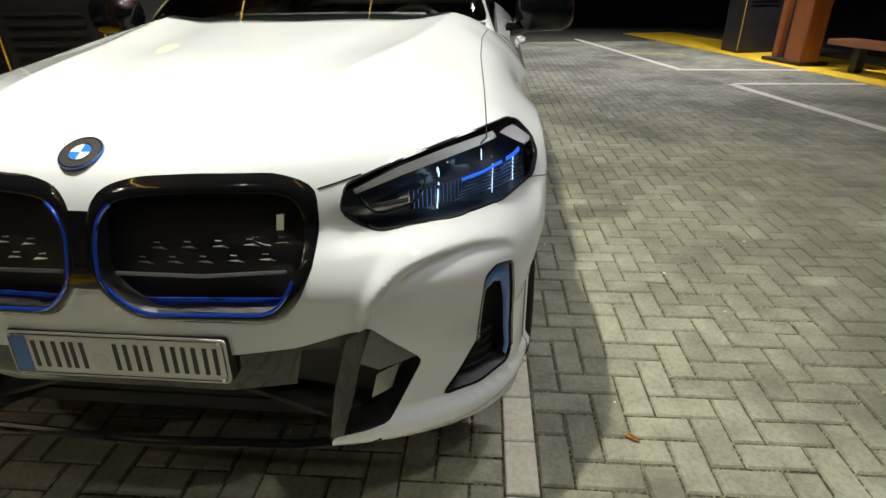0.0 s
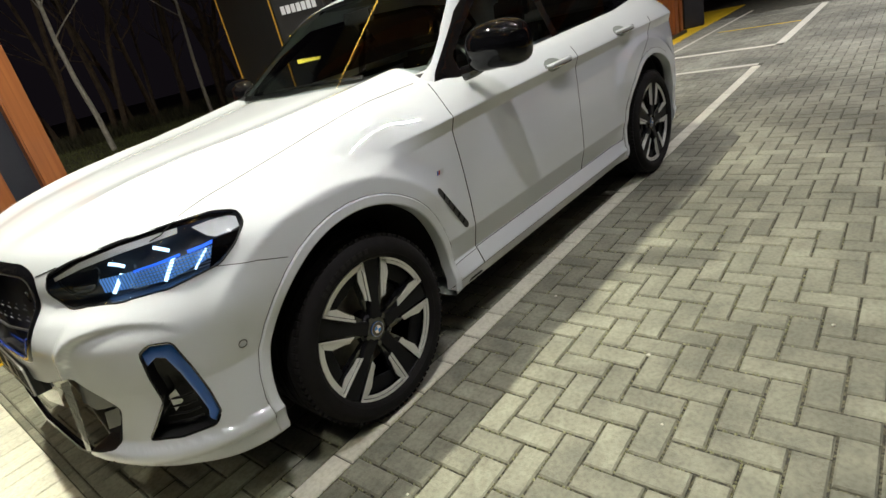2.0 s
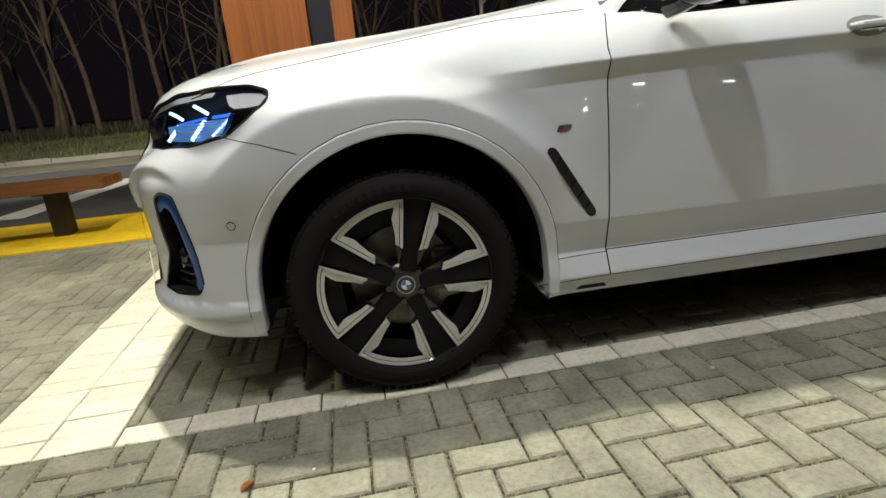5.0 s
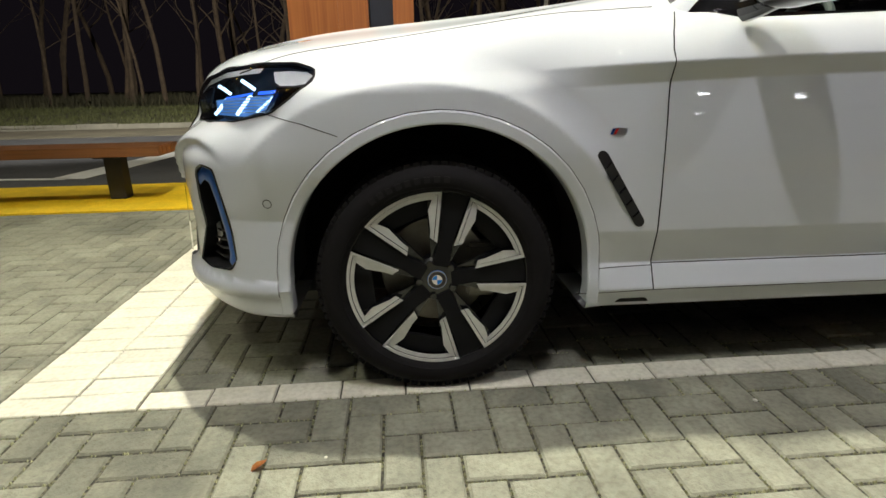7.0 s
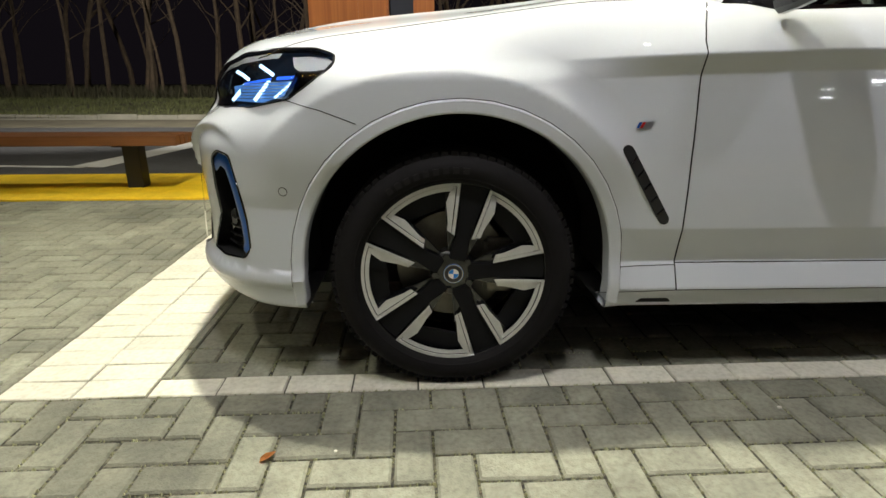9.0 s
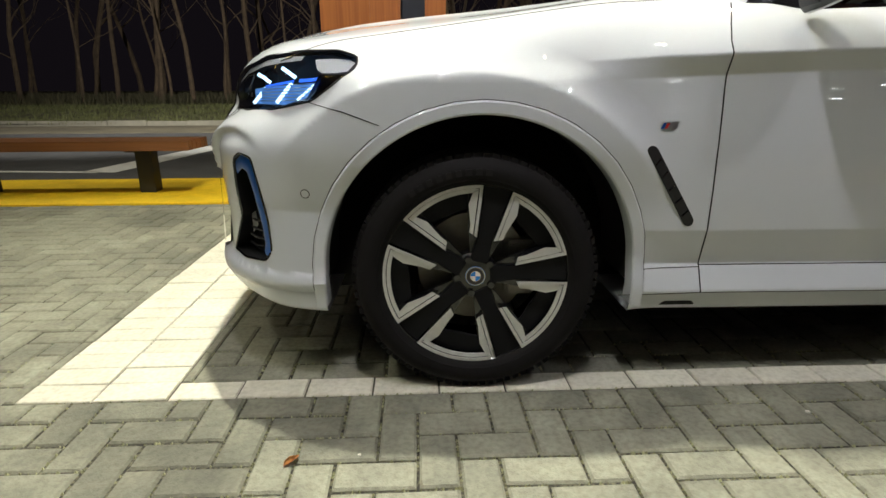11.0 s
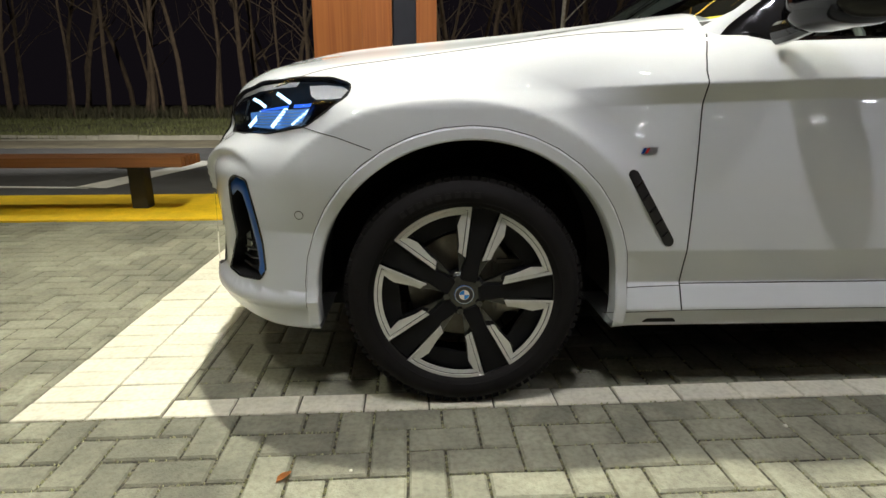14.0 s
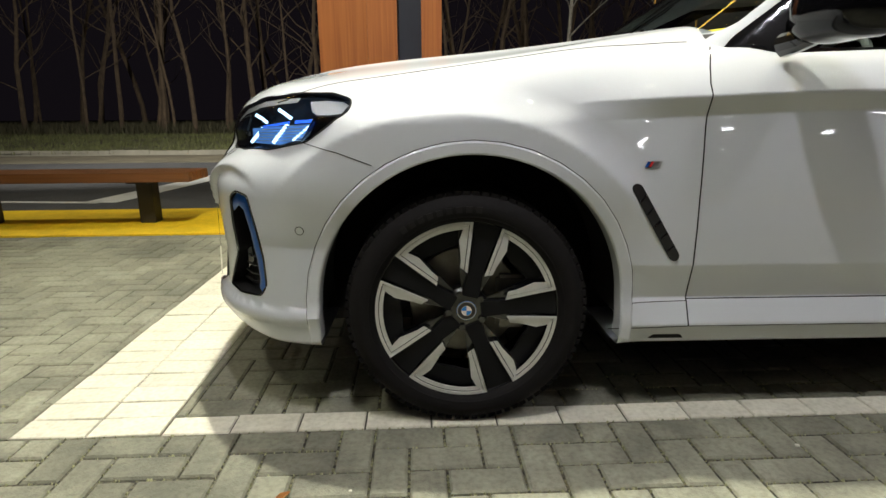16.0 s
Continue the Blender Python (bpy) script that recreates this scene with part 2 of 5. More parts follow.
def mesh_of(name, bm, mat, smooth=False):
    me = bpy.data.meshes.new(name)
    bm.normal_update()
    if smooth:
        for f in bm.faces:
            f.smooth = True
        for e in bm.edges:
            if len(e.link_faces) == 2 and e.calc_face_angle(0) > radians(35):
                e.smooth = False
    bm.to_mesh(me)
    bm.free()
    me.materials.append(mat)
    return me


def part(name, bm, mat, parent=None, label="", smooth=False):
    ob = new(name, mesh_of(name, bm, mat, smooth))
    if parent is not None:
        ob.parent = parent
    return tagged(ob, label)


def setting(name, bm, mat, label, category, smooth=False, kind="structure"):
    return tagged(new(name, mesh_of(name, bm, mat, smooth)), label, category, kind=kind)


def box(bm, x0, x1, y0, y1, z0, z1, bevel=0.0, m=None):
    made = bmesh.ops.create_cube(bm, size=1.0)["verts"]
    bmesh.ops.transform(bm, verts=made, matrix=Matrix.Translation(((x0 + x1) / 2, (y0 + y1) / 2, (z0 + z1) / 2)) @ Matrix.Diagonal((x1 - x0, y1 - y0, z1 - z0, 1)))
    if bevel:
        edges = list({e for v in made for e in v.link_edges})
        made = list({v for f in bmesh.ops.bevel(bm, geom=edges, offset=bevel, segments=2, affect="EDGES")["faces"] for v in f.verts} | {v for v in made if v.is_valid})
    if m is not None:
        bmesh.ops.transform(bm, verts=made, matrix=m)
    return bm


def cuboid(x0, x1, y0, y1, z0, z1, bevel=0.0):
    return box(bmesh.new(), x0, x1, y0, y1, z0, z1, bevel)


def tube(points, radius, sides=8, bm=None, closed=False, taper=None):
    """A round bar along points; radius may be a number for each point."""
    bm = bm or bmesh.new()
    pts = [Vector(p) for p in points]
    radii = radius if isinstance(radius, (list, tuple)) else [radius] * len(pts)
    rings = []
    for i, p in enumerate(pts):
        a, b = pts[i - 1] if (i or closed) else p, pts[(i + 1) % len(pts)] if (i < len(pts) - 1 or closed) else p
        d = (b - a).normalized()
        u = d.cross(Vector((0, 0, 1)) if abs(d.z) < 0.9 else Vector((1, 0, 0))).normalized()
        v = d.cross(u)
        rings.append([bm.verts.new(p + radii[i] * (math.cos(k * 2 * math.pi / sides) * u + math.sin(k * 2 * math.pi / sides) * v)) for k in range(sides)])
    for i in range(len(rings) if closed else len(rings) - 1):
        r, s = rings[i], rings[(i + 1) % len(rings)]
        for k in range(sides):
            bm.faces.new((r[k], r[(k + 1) % sides], s[(k + 1) % sides], s[k]))
    if not closed:
        bm.faces.new(rings[0][::-1])
        bm.faces.new(rings[-1])
    return bm


def slab(outline, depth, m, bevel=0.0):
    """A plate from a flat outline (u, v), thick along its third axis, set in place by the matrix m."""
    bm = bmesh.new()
    f = bm.faces.new([bm.verts.new((u, v, 0)) for u, v in outline])
    moved = bmesh.ops.extrude_face_region(bm, geom=[f])["geom"]
    bmesh.ops.translate(bm, verts=[g for g in moved if isinstance(g, bmesh.types.BMVert)], vec=(0, 0, depth))
    bmesh.ops.recalc_face_normals(bm, faces=bm.faces)
    if bevel:
        bmesh.ops.bevel(bm, geom=[e for e in bm.edges if e.calc_face_angle(0) > 0.8], offset=bevel, segments=2, affect="EDGES")
    bmesh.ops.transform(bm, verts=bm.verts, matrix=m)
    return bm


def lathe(profile, sides=96, bm=None, a0=0.0, a1=2 * math.pi):
    """Turns (radius, y) pairs round the y axis."""
    bm = bm or bmesh.new()
    whole = abs(a1 - a0 - 2 * math.pi) < 1e-6
    n = sides if whole else sides + 1
    rings = [[bm.verts.new((r * math.cos(a0 + (a1 - a0) * k / sides), y, r * math.sin(a0 + (a1 - a0) * k / sides))) for k in range(n)] for r, y in profile]
    for r, s in zip(rings, rings[1:]):
        for k in range(sides):
            bm.faces.new((r[k], r[(k + 1) % n], s[(k + 1) % n], s[k]))
    return bm


def rounded(points, radius, steps=4):
    """The outline with its corners rounded."""
    out = []
    n = len(points)
    for i in range(n):
        p, a, b = Vector(points[i]), Vector(points[i - 1]), Vector(points[(i + 1) % n])
        ra, rb = min(radius, (a - p).length * 0.45), min(radius, (b - p).length * 0.45)
        s, e = p + (a - p).normalized() * ra, p + (b - p).normalized() * rb
        for k in range(steps + 1):
            t = k / steps
            out.append(tuple((1 - t) ** 2 * s + 2 * t * (1 - t) * p + t * t * e))
    return out


# ---- the car's form ----
def spline(xs, ys):
    """A smooth curve through a few stations (cubic Hermite, monotone slopes)."""
    xs, ys = np.array(xs, float), np.array(ys, float)
    h, d = np.diff(xs), np.diff(ys) / np.diff(xs)
    m = np.concatenate(([d[0]], np.where(d[:-1] * d[1:] > 0, 2 * d[:-1] * d[1:] / (d[:-1] + d[1:] + 1e-12), 0), [d[-1]]))
    def value(x):
        x = np.clip(np.asarray(x, float), xs[0], xs[-1])
        i = np.clip(np.searchsorted(xs, x) - 1, 0, len(h) - 1)
        t = (x - xs[i]) / h[i]
        return ((1 + 2 * t) * (1 - t) ** 2 * ys[i] + t * (1 - t) ** 2 * h[i] * m[i]
                + t * t * (3 - 2 * t) * ys[i + 1] + t * t * (t - 1) * h[i] * m[i + 1])
    return value


def ramp(v, lo, hi):
    t = np.clip((v - lo) / (hi - lo), 0, 1)
    return t * t * (3 - 2 * t)


def smax(a, b, k):
    h = np.clip(0.5 + 0.5 * (a - b) / k, 0, 1)
    return b + (a - b) * h + k * h * (1 - h)


AXLE, REAR, HUB, NOSE_MID, TAIL = 0.03, 2.885, 0.368, -0.30, 3.10
ARCH_DX, ARCH_Z, ARCH_R = 0.014, 0.380, 0.460
NOSE = spline((0.20, 0.26, 0.34, 0.45, 0.60, 0.72, 0.80, 0.86, 0.92, 0.97, 1.00, 1.10), (-0.79, -0.85, -0.905, -0.90, -0.89, -0.89, -0.884, -0.862, -0.850, -0.838, -0.826, -0.69))
WIDTH = spline((0.20, 0.25, 0.31, 0.345, 0.370, 0.402, 0.45, 0.52, 0.62, 0.80, 0.92, 0.98, 1.06, 1.12, 1.20),
               (0.885, 0.905, 0.940, 0.960, 0.954, 0.895, 0.902, 0.932, 0.953, 0.960, 0.956, 0.931, 0.886, 0.850, 0.79))
TAILX = spline((0.20, 0.40, 0.60, 0.90, 1.10, 1.25), (3.72, 3.85, 3.86, 3.82, 3.74, 3.62))
HOOD = spline((-0.95, -0.80, -0.70, -0.54, -0.20, 0.20, 0.50, 0.82), (0.91, 1.004, 1.042, 1.085, 1.131, 1.163, 1.191, 1.226))
BELT = spline((0.60, 0.90, 1.80, 2.70, 3.30, 3.80), (1.12, 1.125, 1.155, 1.19, 1.215, 1.20))


LEDGE = spline((0.50, 0.56, 0.60, 0.636, 0.67, 0.72, 0.80, 0.88, 0.95), (0.45, 0.60, 0.69, 0.748, 0.774, 0.790, 0.797, 0.782, 0.73))
CREASE = spline((0.20, 0.447, 0.70, 0.96, 1.23, 2.20, 3.20), (0.968, 0.984, 0.995, 1.004, 1.011, 1.030, 1.050))
FACETS = ((0.18, 0.20, 0.25, 0.304, 0.313, 0.386, 0.3925, 0.505, 0.62, 0.75, 0.84, 0.90), (0.880, 0.893, 0.930, 0.953, 0.957, 0.931, 0.925, 0.9560, 0.9590, 0.9560, 0.9500, 0.9440))


def door_width(x, z):
    """The doors' section: flat faces meeting in soft edges, from the sill's ledge up to the shoulder crease."""
    low = sum(np.interp(z + o, *FACETS) for o in (-0.0035, -0.0012, 0.0012, 0.0035)) / 4
    d = z - CREASE(x)
    high = sum(np.where(d + o > 0, 0.962 - 0.60 * (d + o) - 2.6 * (d + o) ** 2, np.interp(d + o, (-0.2, -0.15, -0.10, -0.054, 0.0), (0.9525, 0.9495, 0.9445, 0.9415, 0.962))) for o in (-0.003, -0.001, 0.001, 0.003)) / 4
    k = ramp(z, 0.82, 0.88)
    return low * (1 - k) + high * k


def half_width(x, z):
    """Half the body's width at a station, with the flares over the wheels and the crease along the doors."""
    k = ramp(x, 0.26, 0.62)
    w = (WIDTH(z) * (1 - k) + door_width(x, z) * k) * 1.018
    front = 1 - ramp(x, 0.46, 0.60) * (1 - ramp(x, 2.25, 2.45))
    # round the wheels the rocker's tuck fades out and the fender swells
    w = w + (np.maximum(w, 0.962) - w) * front * ramp(z, 0.19, 0.25) * (1 - ramp(z, 0.80, 0.9))
    for axle in (AXLE, REAR):
        # a swelling with a crisp upper edge, above which the fender leans in
        r = np.hypot(x - axle + 0.05, z - 0.263) - 0.690
        r = 0.5 * (r + np.sqrt(r * r + 0.008 ** 2)) - 0.002
        k = ramp(z, 0.55, 0.78) * (1 - ramp(np.abs(x - axle), 0.46, 0.62))
        w = w + k * 0.034 * (1 - np.clip(r / 0.10, 0, 1)) ** 2 - k * 0.004
    return w


def outline(x, a, z):
    """Plan outline: signed distance (about) from the flank, rounded to the nose and the tail."""
    w = half_width(x, z)
    # a ledge under the headlamp and the panel drawn in below it
    ledge = LEDGE(a) - z
    side_in = ramp(a, 0.52, 0.64) * (1 - ramp(a, 0.86, 0.96))
    nose = NOSE(z) + side_in * (0.034 * ramp(ledge, -0.006, 0.022) * ramp(z, 0.355, 0.40) - 0.020 * ramp(ledge, -0.09, -0.008) * (1 - ramp(ledge, 0.12, 0.34)))
    nose = nose + 0.012 * ramp(a, 0.50, 0.56) * (1 - ramp(a, 0.70, 0.85)) * ramp(z, 0.805, 0.84) * (1 - ramp(z, 0.86, 0.92))
    f = np.clip((NOSE_MID - x) / (NOSE_MID - nose), 0, None)
    b = np.clip((x - TAIL) / (TAILX(z) - TAIL), 0, None)
    n = 2.85 - 0.85 * ramp(z, 0.71, 0.87)
    u = a / w
    return ((u ** n + f ** n) ** (1 / n) * (x <= TAIL) + (u ** 3.6 + b ** 3.6) ** (1 / 3.6) * (x > TAIL) - 1) * 0.9


def top(x, a):
    ridge = 0.40 + 0.24 * ramp(x, -0.8, 0.8)
    hood = HOOD(x) - (0.075 - 0.05 * ramp(x, -0.3, 0.7)) * (a / 0.85) ** 3.0 + 0.020 * np.exp(-np.sqrt((a - ridge) ** 2 + 0.012 ** 2) / 0.075) * ramp(x, -0.8, -0.3) - 0.006 * np.exp(-((a - ridge + 0.19) / 0.11) ** 2)
    belt = BELT(x)
    k = ramp(x, 0.76, 0.98)
    return hood * (1 - k) + belt * k


def body(x, y, z):
    """Negative inside the lower body of the car."""
    a = np.abs(y)
    k = 0.11 - 0.06 * ramp(x, 0.2, 0.8)
    f = smax(outline(x, a, z), z - top(x, a), k)
    floor = 0.240 + 0.012 * ramp(-x, 0.2, 0.45) + 0.055 * ramp(-x, 0.52, 0.90) + 0.05 * ramp(x, 3.3, 3.8)
    return smax(f, floor - z, 0.02)


# ---- the forecourt ----
CELL, X0 = 0.1045, 0.04
BAR = (-1.385, -0.935)

ground = setting("ground", cuboid(-180, 180, -180, 180, -0.30, -0.045), SOIL, "dark bare earth reaching out into the night", "ground")
setting("paving_bed", cuboid(-9, 18, -9.0, 2.945, -0.044, -0.007), JOINT, "dark sandy bedding showing in the paving joints", "paving")
setting("road", cuboid(-30, 30, 4.25, 12.70, -0.044, 0.0), ASPHALT, "worn dark asphalt lane behind the charging island", "road")
setting("gutter", cuboid(-30, 30, 10.3, 12.62, -0.044, 0.006, 0.004), GUTTER, "dusty pale gutter strip along the kerb", "road")
setting("island_strip", cuboid(-9, 6.5, 2.95, 4.245, -0.044, 0.006, 0.006), YELLOW, "yellow painted island strip carrying bench and columns", "road marking")
setting("island_strip", cuboid(8.6, 16, 2.05, 3.4, -0.044, 0.006, 0.006), YELLOW, "yellow painted island strip further along", "road marking")


def stripe(name, points, width, mat=PAINT_LINE, z=0.004, label="white painted line on the asphalt"):
    bm = bmesh.new()
    for a, b in zip(points, points[1:]):
        a, b = Vector((*a, 0)), Vector((*b, 0))
        d = (b - a).normalized()
        box(bm, 0, (b - a).length, -width / 2, width / 2, -0.002, z, m=Matrix.Translation(a) @ Matrix.Rotation(math.atan2(d.y, d.x), 4, "Z"))
    return setting(name, bm, mat, label, "road marking")


stripe("lane_line", [(-9, 5.35), (-3.75, 4.75)], 0.10)
stripe("lane_line", [(-3.75, 4.75), (-3.35, 7.6)], 0.40)
stripe("lane_line", [(-1.55, 4.55), (-1.25, 7.4)], 0.40)

# bay markings of white pavers and the lines of the other bays
other = (6.5, -3.30)


def beyond(u, v):
    """A place on the other island, whose bays run nine degrees askew."""
    c, s = math.cos(radians(8.5)), math.sin(radians(8.5))
    return other[0] + c * u - s * v, other[1] + s * u + c * v


LINE_LABEL = "white bay marking across the paving"
stripe("bay_line", [beyond(-7, 0), beyond(0.06, 0)], 0.12, WHITE_PAVER, label=LINE_LABEL)
stripe("bay_line", [beyond(0, 0.05), beyond(-0.35, -1.8)], 0.12, WHITE_PAVER, label=LINE_LABEL)
stripe("bay_line", [beyond(1.45, 0), beyond(7.5, 0)], 0.12, WHITE_PAVER, label=LINE_LABEL)
stripe("bay_line", [beyond(1.5, 0.05), beyond(1.05, -1.9)], 0.13, WHITE_PAVER, label=LINE_LABEL)
stripe("bay_line", [beyond(4.1, 0.05), beyond(3.6, -1.1)], 0.07, YELLOW, label="thin yellow marking across the paving")
stripe("bay_line", [(8.22, 0.04), (13.0, 0.0)], 0.12, WHITE_PAVER, label=LINE_LABEL)
stripe("bay_line", [(8.28, -0.02), (8.36, 2.3)], 0.13, WHITE_PAVER, label=LINE_LABEL)
stripe("bay_line", [(8.36, 1.75), (14, 1.5)], 0.06, WHITE_PAVER, label=LINE_LABEL)
stripe("bay_line", [(6.87, 0.05), (6.80, 2.4)], 0.11, WHITE_PAVER, label=LINE_LABEL)
stripe("bay_line", [(10.66, 0.10), (10.83, 1.45)], 0.07, YELLOW, label="thin yellow marking across the paving")
far_yellow = bmesh.new()
box(far_yellow, -8, 9, -3.4, -1.86, -0.044, 0.006, 0.006, m=Matrix.Translation((*other, 0)) @ Matrix.Rotation(radians(8.5), 4, "Z"))
setting("island_strip", far_yellow, YELLOW, "yellow painted strip of the opposite charging island", "road marking")


def paver_bm(w, d, h=0.05, chamfer=0.006):
    """One paving stone, its top at 0, with a worn chamfer."""
    bm = bmesh.new()
    x, y, c = w / 2, d / 2, chamfer
    low = [bm.verts.new((sx * x, sy * y, -h)) for sx, sy in ((-1, -1), (1, -1), (1, 1), (-1, 1))]
    mid = [bm.verts.new((sx * x, sy * y, -c)) for sx, sy in ((-1, -1), (1, -1), (1, 1), (-1, 1))]
    high = [bm.verts.new((sx * (x - c), sy * (y - c), 0)) for sx, sy in ((-1, -1), (1, -1), (1, 1), (-1, 1))]
    for r, s in ((low, mid), (mid, high)):
        for k in range(4):
            bm.faces.new((r[k], r[(k + 1) % 4], s[(k + 1) % 4], s[k]))
    bm.faces.new(high)
    return bm


GAPW = 0.008
STONES = {size: mesh_of("paver", paver_bm(size[0] * CELL - GAPW, size[1] * CELL - GAPW), PAVER) for size in ((2, 1), (1, 2), (1, 1))}


def paved(i, j):
    x, y = X0 + (i + 0.5) * CELL, (j + 0.5) * CELL
    if j == 0 and BAR[0] < x < 6.92:
        return False
    if 1 <= j <= 23 and BAR[0] < x < BAR[1]:
        return False
    return j <= 27


stones = []
for j in range(-80, 28):
    for i in range(-70, 130):
        d = (i + j) % 4
        size = {0: (2, 1), 2: (1, 2)}.get(d)
        if size is None:
            continue
        cells = [(i, j), (i + size[0] - 1, j + size[1] - 1)]
        kept = [c for c in cells if paved(*c)]
        if not kept:
            continue
        if len(kept) == 1:
            size = (1, 1)
        (a, b), (c, e) = kept[0], kept[-1]
        stones.append((X0 + (a + c + 1) / 2 * CELL, (b + e + 1) / 2 * CELL, size))


# ---- island furniture ----
def glulam_column(x, y, turn=0.0):
    """Three timber posts round a dark steel plate, carrying the canopy."""
    col = thing("canopy_column", (x, y, 0), "orange glued-timber canopy column with dark steel core", "column", "canopy columns", turn)
    part("timber_post", cuboid(-0.46, -0.06, 0.10, 0.42, 0.06, CANOPY, 0.012), GLULAM, col)
    part("timber_post", cuboid(-0.06, 0.17, -0.02, 0.30, 0.06, CANOPY, 0.012), GLULAM, col)
    part("timber_post", cuboid(0.36, 0.52, 0.0, 0.30, 0.06, CANOPY, 0.012), GLULAM, col)
    part("steel_core", cuboid(0.17, 0.36, 0.10, 0.20, 0.006, CANOPY - 0.05), NAVY, col, "dark blue steel plate between the posts")
    part("foot_plate", cuboid(-0.50, 0.56, -0.06, 0.46, 0.006, 0.06, 0.006), DARK_STEEL, col)
    return col


glulam_column(-0.44, 3.02)
copy_thing(bpy.data.objects["canopy_column"], pose(11.2, 2.35, 0))
copy_thing(bpy.data.objects["canopy_column"], pose(8.8, -5.5, 0, 0, 0, 8.5))


def bench(x, y, turn=0.0, length=2.4):
    b = thing("bench", (x, y, 0.006), "varnished timber slat bench on dark steel posts", "bench", "island benches", turn)
    n = 5
    for k in range(n):
        part("slat", cuboid(-length, 0, 0.09 * k, 0.09 * k + 0.084, 0.385, 0.468, 0.006), BENCH_WOOD, b)
    for px in (-0.47, -length + 0.5):
        part("leg", cuboid(px - 0.07, px + 0.07, 0.15, 0.29, 0.0, 0.372, 0.006), DARK_STEEL, b)
        part("bracket", cuboid(px - 0.09, px + 0.09, 0.03, 0.41, 0.372, 0.385), DARK_STEEL, b)
    return b


bench(-2.12, 3.30)
copy_thing(bpy.data.objects["bench"], pose(8.0, -5.75, 0.006, 0, 0, 8.5))


def charger(x, y, turn=0.0):
    """A tall dark charging cabinet with lit yellow edges, louvres and a yellow screen."""
    c = thing("charging_station", (x, y, 0.006), "tall dark charging cabinet with yellow edges and lit screen", "charging station", "charging stations", turn)
    part("body", cuboid(0, 0.62, 0, 0.80, 0.0, 2.35, 0.02), DARK_STEEL, c)
    for ky in (0.0, 0.80):
        part("edge_light", tube([(-0.006, ky, 0.05), (-0.006, ky, 2.33)], 0.007), YELLOW_EDGE, c, "thin yellow edge strip")
    for k in range(5):
        part("louvre", cuboid(-0.022, -0.001, 0.12, 0.70, 0.90 + 0.07 * k, 0.93 + 0.07 * k, 0.004), DARK_STEEL, c)
    m = Matrix.Translation((0.16, -0.20, 0)) @ Matrix.Rotation(radians(38), 4, "Z")
    head = part("screen_column", box(bmesh.new(), -0.08, 0.26, -0.23, 0.23, 0.0, 2.05, 0.02, m=m), DARK_STEEL, c)
    part("screen", box(bmesh.new(), -0.092, -0.081, -0.15, 0.15, 1.31, 1.55, m=m), SCREEN, head, "lit yellow screen")
    for k in (-1, 0, 1):
        part("icon", box(bmesh.new(), -0.098, -0.093, k * 0.085 - 0.026, k * 0.085 + 0.026, 1.39, 1.45, m=m), SCREEN_ICON, head)
    for k in range(7):
        w = 0.017
        part("sign_bar", box(bmesh.new(), -0.090, -0.081, 0.14 - k * 0.046 - w, 0.14 - k * 0.046 + w, 1.72, 1.785, m=m), SIGN_WHITE, head, "white sign mark")
    part("emblem_plate", slab([(-0.10, 0), (0, -0.06), (0.10, 0), (0.10, 0.05), (0, -0.01), (-0.10, 0.05)], 0.008, m @ Matrix.Translation((-0.081, 0, 1.90)) @ Matrix.Rotation(radians(90), 4, "X") @ Matrix.Rotation(radians(-90), 4, "Y")), SIGN_YELLOW, head, "yellow arrow-shaped emblem")
    return c


YELLOW_EDGE = glowing("yellow_edge_strip", (1.0, 0.55, 0.08), 0.12)
SIGN_WHITE = glowing("white_sign_mark", (0.9, 0.9, 0.95), 0.22)
SIGN_YELLOW = glowing("yellow_sign_mark", (1.0, 0.65, 0.05), 0.12)
charger(2.05, 2.86)
copy_thing(bpy.data.objects["charging_station"], pose(10.4, -5.7, 0.006, 0, 0, 8.5))
copy_thing(bpy.data.objects["charging_station"], pose(12.4, 2.6, 0.006))

# canopy over the islands, seen only in reflections
canopy = thing("canopy", (0, 0, 0), "wide flat canopy on timber columns with lamps below", "canopy")
part("roof_deck", cuboid(-8, 14, -6.2, 4.6, CANOPY, CANOPY + 0.12), CANOPY_SKIN, canopy)
for k in range(9):
    part("beam", cuboid(-5.6 + 2.4 * k, -5.42 + 2.4 * k, -6.1, 4.5, CANOPY - 0.22, CANOPY - 0.001), GLULAM, canopy)
part("light_line", tube([(-5, 3.3, CANOPY - 0.26), (12, 3.3, CANOPY - 0.26)], 0.018, 8), YELLOW_LED, canopy, "thin yellow light line")
part("light_line", tube([(-4.6, -0.9, CANOPY - 0.26), (-2.4, -0.1, CANOPY - 0.26), (-1.1, -0.1, CANOPY - 0.26), (0.4, 1.0, CANOPY - 0.26), (6.0, 1.0, CANOPY - 0.26)], 0.012, 8), YELLOW_LED, canopy, "thin yellow light line")
# one housing per lamp, the added fill lamp included
for lx, ly, power, tint in LAMPS:
    fixture = thing("downlight", (lx, ly, CANOPY - 0.05), "round white canopy downlight", "lamp", "canopy downlights")
    part("housing", tube([(0, 0, 0.0), (0, 0, 0.05)], 0.20, 24), KERB, fixture)

for k in range(18):
    spot = thing("spot_lamp", (-3.1 + 1.45 * (k % 6), (-0.95, -3.85, -6.0)[k // 6], CANOPY - 0.05), "small bright canopy spot lamp", "lamp", "canopy spot lamps")
    part("housing", tube([(0, 0, 0.0), (0, 0, 0.05)], 0.075, 16), KERB, spot)
    part("diffuser", tube([(0, 0, -0.006), (0, 0, -0.001)], 0.055, 16), LED, spot, "lit white diffuser")

